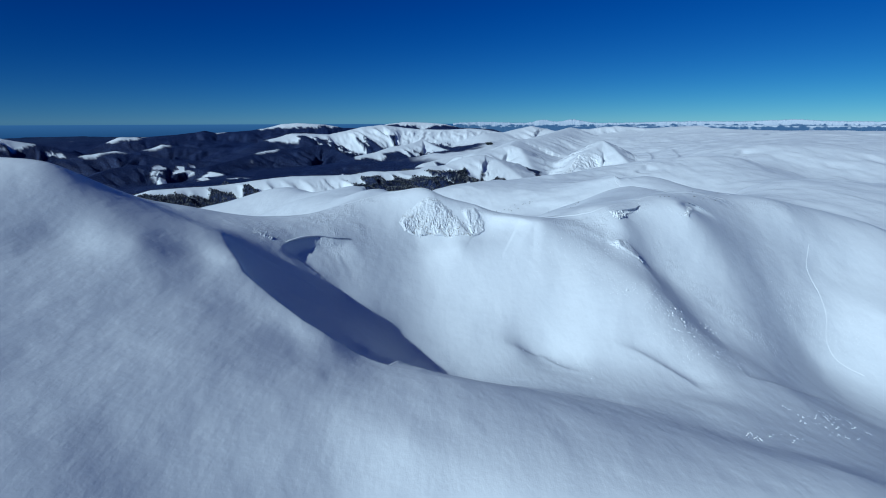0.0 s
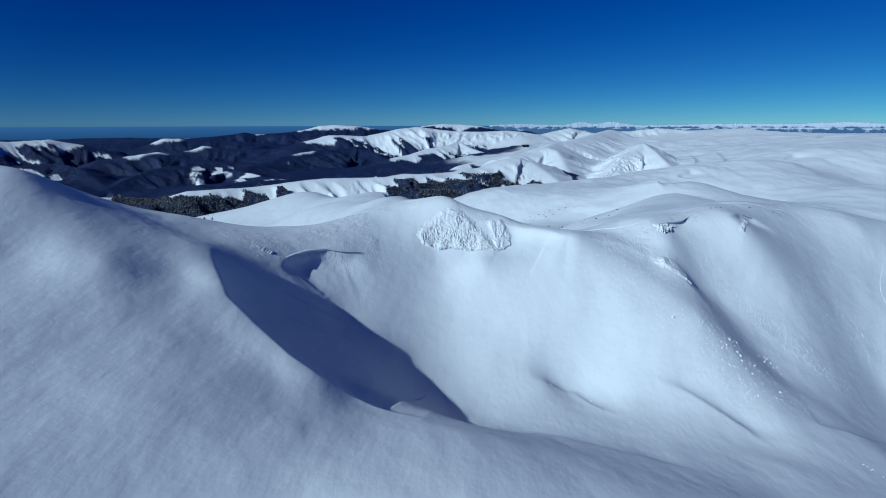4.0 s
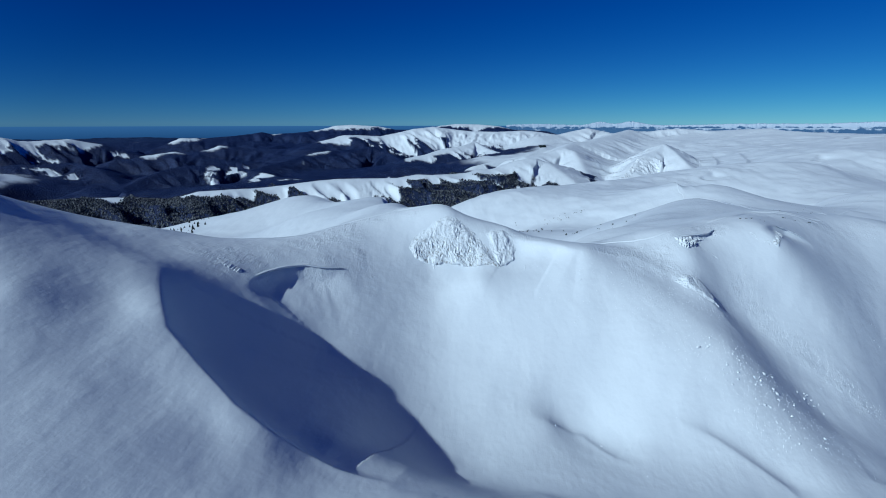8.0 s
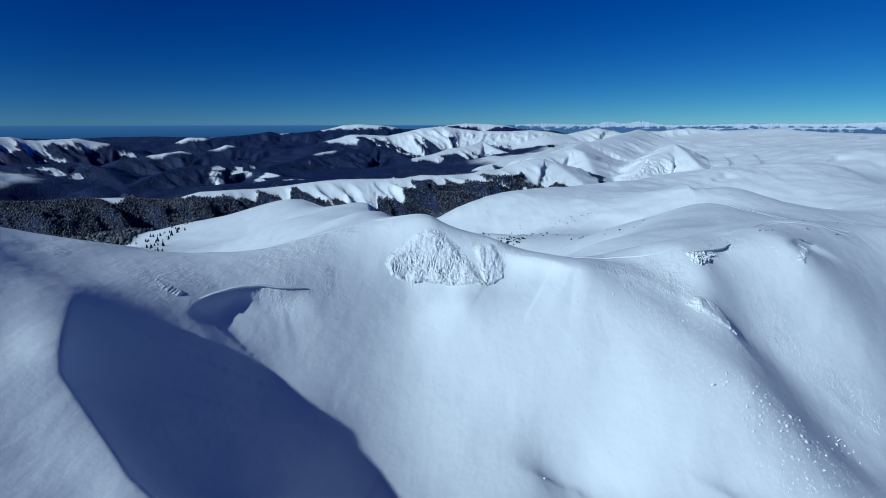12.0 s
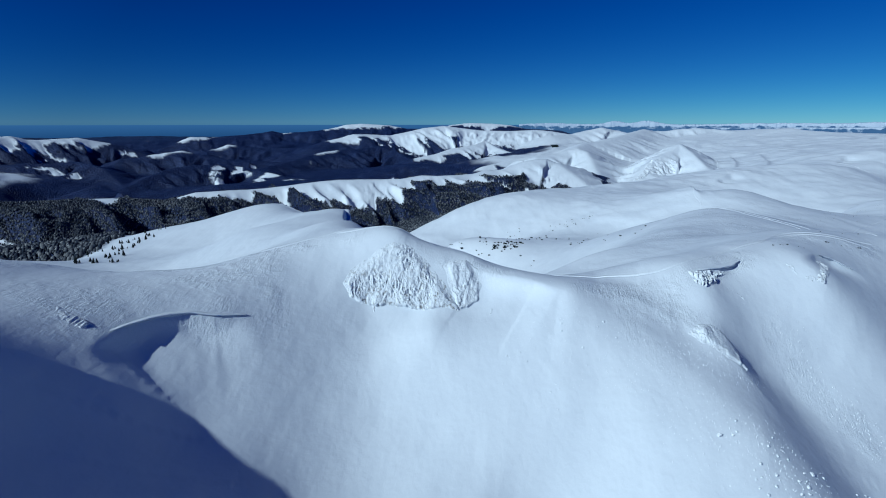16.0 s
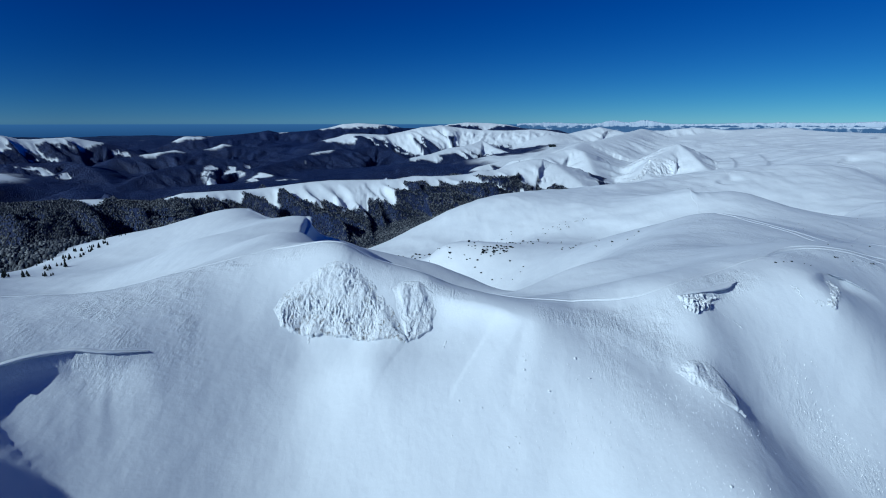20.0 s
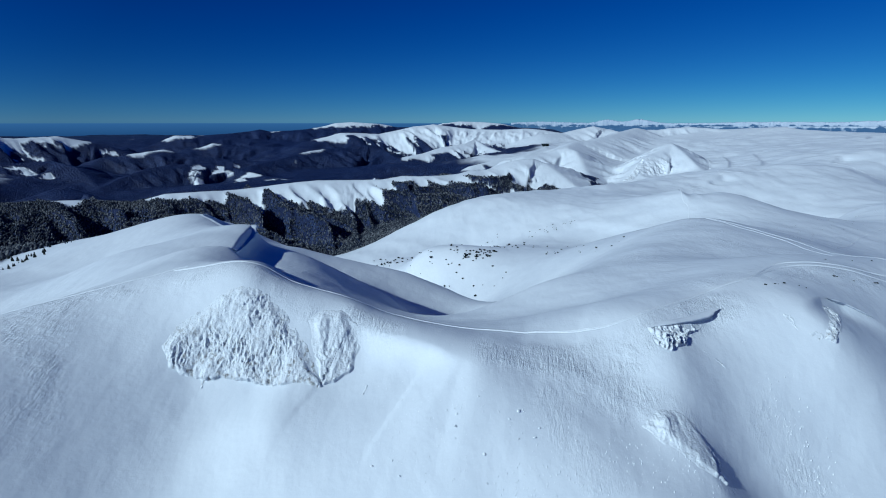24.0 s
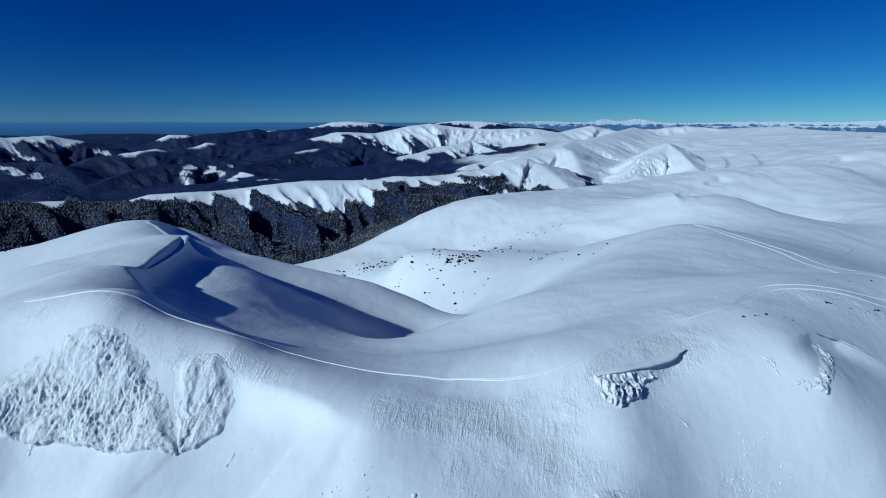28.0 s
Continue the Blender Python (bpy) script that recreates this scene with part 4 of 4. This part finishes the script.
used_spruce, used_shrub = set(), set()
scatter(SHRUB, cloud(24, 782, 20, 14, 40) + cloud(40, 790, 8, 8, 12) + cloud(-6, 790, 14, 30, 12) + cloud(-44, 800, 26, 34, 14) + cloud(-110, 905, 46, 20, 40)
        + cloud(60, 850, 60, 50, 24) + cloud(20, 720, 40, 50, 18) + cloud(120, 760, 50, 70, 18) + cloud(-70, 760, 30, 40, 12), used_shrub, (0.6, 1.25), 0.1)
scatter(SPRUCE, cloud(-181, 367, 8, 9, 7) + cloud(-256, 463, 8, 9, 7) + cloud(-166, 363, 8, 9, 7) + cloud(-186, 399, 8, 9, 7) + cloud(-203, 428, 8, 9, 7) + cloud(-208, 451, 8, 9, 7) + cloud(-279, 506, 8, 9, 7) + cloud(-731, 1142, 8, 9, 7) + cloud(-232, 462, 20, 24, 16) + cloud(-215, 520, 34, 24, 12), used_spruce, (0.22, 0.5))
scatter(SHRUB, [(126.7, 329.5), (129.6, 330.6), (130.6, 330.8), (132.7, 332.4), (137, 333), (138.8, 332.6), (155.9, 351.3), (157.0, 351.6), (162.2, 351.9),
        (170.6, 355.7), (171.6, 356.2), (164, 372), (176, 378), (186, 384)], used_shrub, (0.2, 0.36), 0.1)

scatter(SHRUB, cloud(95, 933, 10, 14, 7) + cloud(110, 934, 10, 14, 7) + cloud(125, 936, 10, 14, 7) + cloud(143, 936, 10, 14, 7)
        + cloud(39, 956, 16, 22, 5) + cloud(62, 831, 16, 22, 5) + cloud(113, 647, 16, 22, 5) + cloud(136, 599, 16, 22, 5), used_shrub, (0.3, 0.8), 0.1)


def thicket(label, places, scale):
    """Far dwarf pines, too small to tell apart, in one mesh."""
    verts, faces = [], []
    for x, y in places:
        src = SHRUB[rng.randrange(3)].children[1].data
        k, a, z = rng.uniform(*scale), rng.uniform(0, 6.283), on_land(x, y) - 0.1
        i = len(verts)
        verts += [(x + k * (v.co.x * math.cos(a) - v.co.y * math.sin(a)), y + k * (v.co.x * math.sin(a) + v.co.y * math.cos(a)), z + k * v.co.z) for v in src.vertices]
        faces += [tuple(i + q for q in p.vertices) for p in src.polygons]
    me = raw_mesh("dwarf_pine_thicket", verts, faces)
    me.materials.append(needles)
    return tagged(new("dwarf_pine_thicket", me), label, "shrubs", kind="stuff")


thicket("dark dwarf pines scattered over the far snowfield", cloud(290, 640, 30, 40, 26) + cloud(340, 720, 30, 40, 34) + cloud(410, 800, 40, 44, 34) + cloud(480, 880, 50, 40, 26) + cloud(300, 760, 70, 60, 20)
        + cloud(110, 830, 60, 40, 16), (0.4, 0.9))
thicket("dark dwarf pines lining a gully in the snow", cloud(315, 778, 14, 22, 6) + cloud(324, 753, 14, 22, 6) + cloud(323, 725, 14, 22, 6) + cloud(322, 693, 14, 22, 6)
        + cloud(235, 534, 9, 12, 11) + cloud(342, 724, 9, 12, 11) + cloud(376, 760, 9, 12, 11) + cloud(416, 805, 9, 12, 11) + cloud(483, 893, 9, 12, 11) + cloud(503, 899, 9, 12, 11), (0.35, 0.85))

# the wood on the near ridge: bare beeches white with frost
def wood(name, label, places, heights, mat, seed):
    g = np.random.default_rng(seed)
    n, k = len(places), 5
    verts = [np.column_stack([places[:, 0], places[:, 1], places[:, 2] - 0.3])]
    for lev, wide in ((0.30, 0.46), (0.70, 0.36)):
        for i in range(k):
            a = 6.283 * i / k + g.uniform(-0.4, 0.4, n)
            r = heights * wide * g.uniform(0.55, 1.25, n)
            verts.append(np.column_stack([places[:, 0] + r * np.cos(a), places[:, 1] + r * np.sin(a), places[:, 2] + heights * (lev + g.uniform(-0.13, 0.13, n))]))
    verts.append(np.column_stack([places[:, 0], places[:, 1], places[:, 2] + heights * g.uniform(0.85, 1.1, n)]))
    V = np.stack(verts, 1)
    per = V.shape[1]
    tri = []
    for i in range(k):
        j = (i + 1) % k
        tri += [(0, 1 + j, 1 + i), (1 + i, 1 + j, 1 + k + j), (1 + i, 1 + k + j, 1 + k + i), (1 + k + i, 1 + k + j, per - 1)]
    F = (np.array(tri)[None] + (np.arange(n) * per)[:, None, None]).reshape(-1, 3)
    me = bpy.data.meshes.new(name)
    me.vertices.add(n * per)
    me.vertices.foreach_set("co", V.reshape(-1).astype(np.float32))
    me.loops.add(F.size)
    me.loops.foreach_set("vertex_index", F.ravel().astype(np.int32))
    me.polygons.add(len(F))
    me.polygons.foreach_set("loop_start", np.arange(0, F.size, 3, dtype=np.int32))
    me.update(calc_edges=True)
    me.materials.append(mat)
    return tagged(new(name, me), label, "forest", kind="stuff")


def grow(count, box, lo, hi, seed):
    g = np.random.default_rng(seed)
    x, y = g.uniform(box[0], box[1], count), g.uniform(box[2], box[3], count)
    d, u = beside(BEECH_RIDGE + WHITE_DOME[1:], x, y)
    keep = (d > lo) & (d < hi) & (u > 0.001) & (u < 0.999)
    x, y = x[keep], y[keep]
    z, slopes = ground_form(x, y)
    keep = g.random(len(x)) < woods(x, y, z, slopes) * 1.1 - 0.05
    return np.column_stack([x, y, z])[keep], g


spots, g = grow(190000, (-1300, 420, 900, 1800), -60, 560, 5)
wood("beech_wood", "frosted grey beech wood on the ridge slope", spots, g.uniform(2.4, 4.6, len(spots)), twigs, 6)
x, y = g.uniform(-620, -250, 16000), g.uniform(430, 960, 16000)
keep = (np.abs(x + 0.62 * y) < 330) & (g.random(16000) < woods(x, y, *ground_form(x, y)) - 0.1) & (np.hypot(x, y) < 950)
flank = np.column_stack([x, y, land(x, y)])[keep]
wood("beech_wood", "dark frosted wood below the spur's west flank", flank, g.uniform(2.6, 5.2, len(flank)), twigs, 12)
gx, gy = np.random.default_rng(8).uniform(-1, 1, (2, 70))
grove = np.column_stack([239 + 14 * gx, 2969 + 26 * gy, land(239 + 14 * gx, 2969 + 26 * gy)])
wood("spruce_grove", "dark spruce grove alone on a far snow dome", grove, np.full(70, 9.0), needles, 9)


# ---- trails pressed into the snow ----
def trail(label, line, wide, lift=0.04):
    p = curve_points(line, 1.2)
    t = np.gradient(p, axis=0)
    t /= np.linalg.norm(t, axis=1)[:, None] + 1e-9
    side = np.stack([t[:, 1], -t[:, 0]], 1)
    wob = 1 + 0.25 * fbm(p[:, 0], p[:, 1], 6, 3, 61)
    shape = [(-1.0, -0.12), (-0.72, 0.10), (-0.45, 0.16), (-0.2, 0.0), (0.2, 0.0), (0.45, 0.16), (0.72, 0.10), (1.0, -0.12)]
    rows = []
    for a, h in shape:
        q = p + side * (a * 0.5 * wide * wob)[:, None]
        rows.append(np.column_stack([q, land(q[:, 0], q[:, 1]) + lift + h * min(wide, 1.4) + 0.03 * fbm(q[:, 0], q[:, 1], 0.9, 2, 67)]))
    R = np.array(rows)
    me = sheet_mesh("trail", R[..., 0], R[..., 1], R[..., 2])
    me.materials.append(packed_snow)
    return tagged(new("snow_trail", me), label, "trail", "trails", "structure")


trail("narrow packed trail following the ridge over the saddle", [(-30, 306), (-10.6, 307.5), (-5.9, 309), (0.8, 309), (13.8, 308.0), (24.3, 312.0), (37.2, 311.0), (50.0, 309.0), (62.2, 306.6), (73.5, 304.6), (84.6, 306.4), (97.0, 315.0), (111.9, 328.0), (126.5, 338.0),
      (142, 355), (157.7, 359), (178, 361)], 0.85)
trail("faint double trail on the dome's shoulder", [(128, 340), (136.7, 353), (143.6, 360.2), (151.3, 362), (163.5, 363.4), (182, 367)], 0.9)
trail("faint trail running down the dome", [(190, 566), (194.4, 550), (199.1, 519.7), (208.5, 485.3), (204.6, 437.3), (194.6, 385)], 0.9)
trail("faint trail running down the dome", [(192, 568), (199, 552), (207.3, 522.7), (219, 490.7), (217.1, 445.1)], 0.8)
trail("trail crossing the gully to the far plateau", [(254, 800), (258.9, 821.2), (267.9, 854.8), (272.4, 903.5), (320, 1080), (358.7, 1183.7), (407.7, 1226.2)], 1.5)
trail("trail over the eastern snowfield", [(300, 620), (330.5, 656.3), (383.5, 727.6), (441.2, 788.6), (520, 880)], 1.8)
trail("thin straight trail across a far white dome", [(203, 1688), (226, 1657), (183, 1176)], 4.0)
trail("trail winding over the far white plateau", [(495, 1287), (470, 1305), (466, 1339), (649, 1929), (752, 2321)], 4.0)
trail("long straight trail over the eastern snowfield", [(816, 1600), (832, 1546), (827, 1482), (756, 1317)], 5.0)
trail("old ski line down the east slope", [(229.7, 348.3), (220.4, 333.1), (219.5, 317.6), (216.8, 305), (210.7, 293.7), (210.8, 284.3), (219.5, 274.3)], 0.6)
trail("old crest line above the bowl's west wall", [(-92, 272), (-72, 284), (-58, 292), (-40, 301), (-28, 309)], 0.5)


# ---- fallen snow clods ----
def clod_mesh(size, seed):
    r = random.Random(seed)
    bm = bmesh.new()
    bmesh.ops.create_icosphere(bm, subdivisions=1, radius=size)
    for v in bm.verts:
        v.co = Vector((v.co.x * r.uniform(0.7, 1.35), v.co.y * r.uniform(0.7, 1.3), v.co.z * r.uniform(0.5, 0.9)))
    me = bpy.data.meshes.new("snow_clod")
    bm.to_mesh(me)
    bm.free()
    me.materials.append(clod)
    return me


CLODS = [clod_mesh(s, i) for i, s in enumerate((0.35, 0.5, 0.75, 0.42, 0.6))]


def clods(spots, scale):
    for x, y in spots:
        s = rng.uniform(*scale)
        ob = new("snow_clod", rng.choice(CLODS))
        ob.matrix_basis = pose(x, y, on_land(x, y) + 0.1 * s, rng.uniform(0, 30), rng.uniform(0, 30), rng.uniform(0, 360))
        ob.scale = (s, s, s)
        tagged(ob, "rough white snow clod fallen onto the bowl floor", "snow clod", "fallen snow clods")


clods(cloud(98, 162, 5, 4, 16) + cloud(110, 168, 9, 5, 10) + cloud(140, 188, 12, 8, 22) + cloud(158, 202, 12, 5, 26) + cloud(136, 198, 16, 6, 10)
      + cloud(150, 199, 6, 3, 8), (0.25, 0.7))
clods(cloud(92, 246, 14, 8, 26) + cloud(106, 242, 9, 10, 22) + cloud(127, 255, 5, 4, 14) + cloud(108, 230, 12, 9, 16), (0.35, 1.0))
clods(cloud(52, 272, 12, 8, 16) + cloud(40, 262, 12, 8, 10) + cloud(60, 268, 8, 8, 8) + cloud(96, 279, 6, 5, 14), (0.25, 0.6))
clods([(48, 222), (64, 214), (72, 228), (34, 226), (58, 206)], (0.4, 0.7))

# an old slide: countless crumbs in a band down the east slope
def crumbs(line, wide, count, size, seed):
    g = np.random.default_rng(seed)
    p = curve_points(line, 0.5)
    q = p[g.integers(0, len(p), count)] + g.normal(0, wide / 2, (count, 2))
    z = land(q[:, 0], q[:, 1])
    s = g.uniform(0.3, 1.0, count) * size
    V = []
    for i in range(4):
        a = 1.5708 * i + g.uniform(-0.5, 0.5, count)
        V.append(np.column_stack([q[:, 0] + s * np.cos(a), q[:, 1] + s * np.sin(a), z - 0.1]))
    V.append(np.column_stack([q[:, 0] + 0.2 * s, q[:, 1], z + s * g.uniform(0.4, 0.8, count)]))
    V = np.stack(V, 1).reshape(-1, 3)
    f = np.array([(0, 1, 4), (1, 2, 4), (2, 3, 4), (3, 0, 4)])
    F = (f[None] + (np.arange(count) * 5)[:, None, None]).reshape(-1, 3)
    me = raw_mesh("snow_crumbs", V, F.tolist())
    me.materials.append(clod)
    return tagged(new("snow_crumbs", me), "band of loose snow crumbs left by a small slide", "snow", kind="stuff")


crumbs([(118, 300), (128, 286), (140, 277), (152, 268), (166, 262)], 7, 600, 0.32, 3)
crumbs([(72, 254), (90, 248), (108, 240), (122, 228)], 12, 500, 0.30, 5)
crumbs([(36, 280), (52, 272), (66, 260)], 12, 260, 0.22, 7)
crumbs([(186, 300), (214, 296), (236, 290)], 14, 500, 0.4, 9)
crumbs([(60, 262), (84, 272), (100, 274)], 8, 350, 0.3, 11)
crumbs([(78, 255), (91, 248), (101, 243), (108, 237)], 9, 170, 0.34, 13)
crumbs([(91, 232), (98, 228), (105, 225)], 7, 130, 0.38, 15)
crumbs([(32, 271), (48, 267), (55, 256)], 10, 140, 0.2, 17)
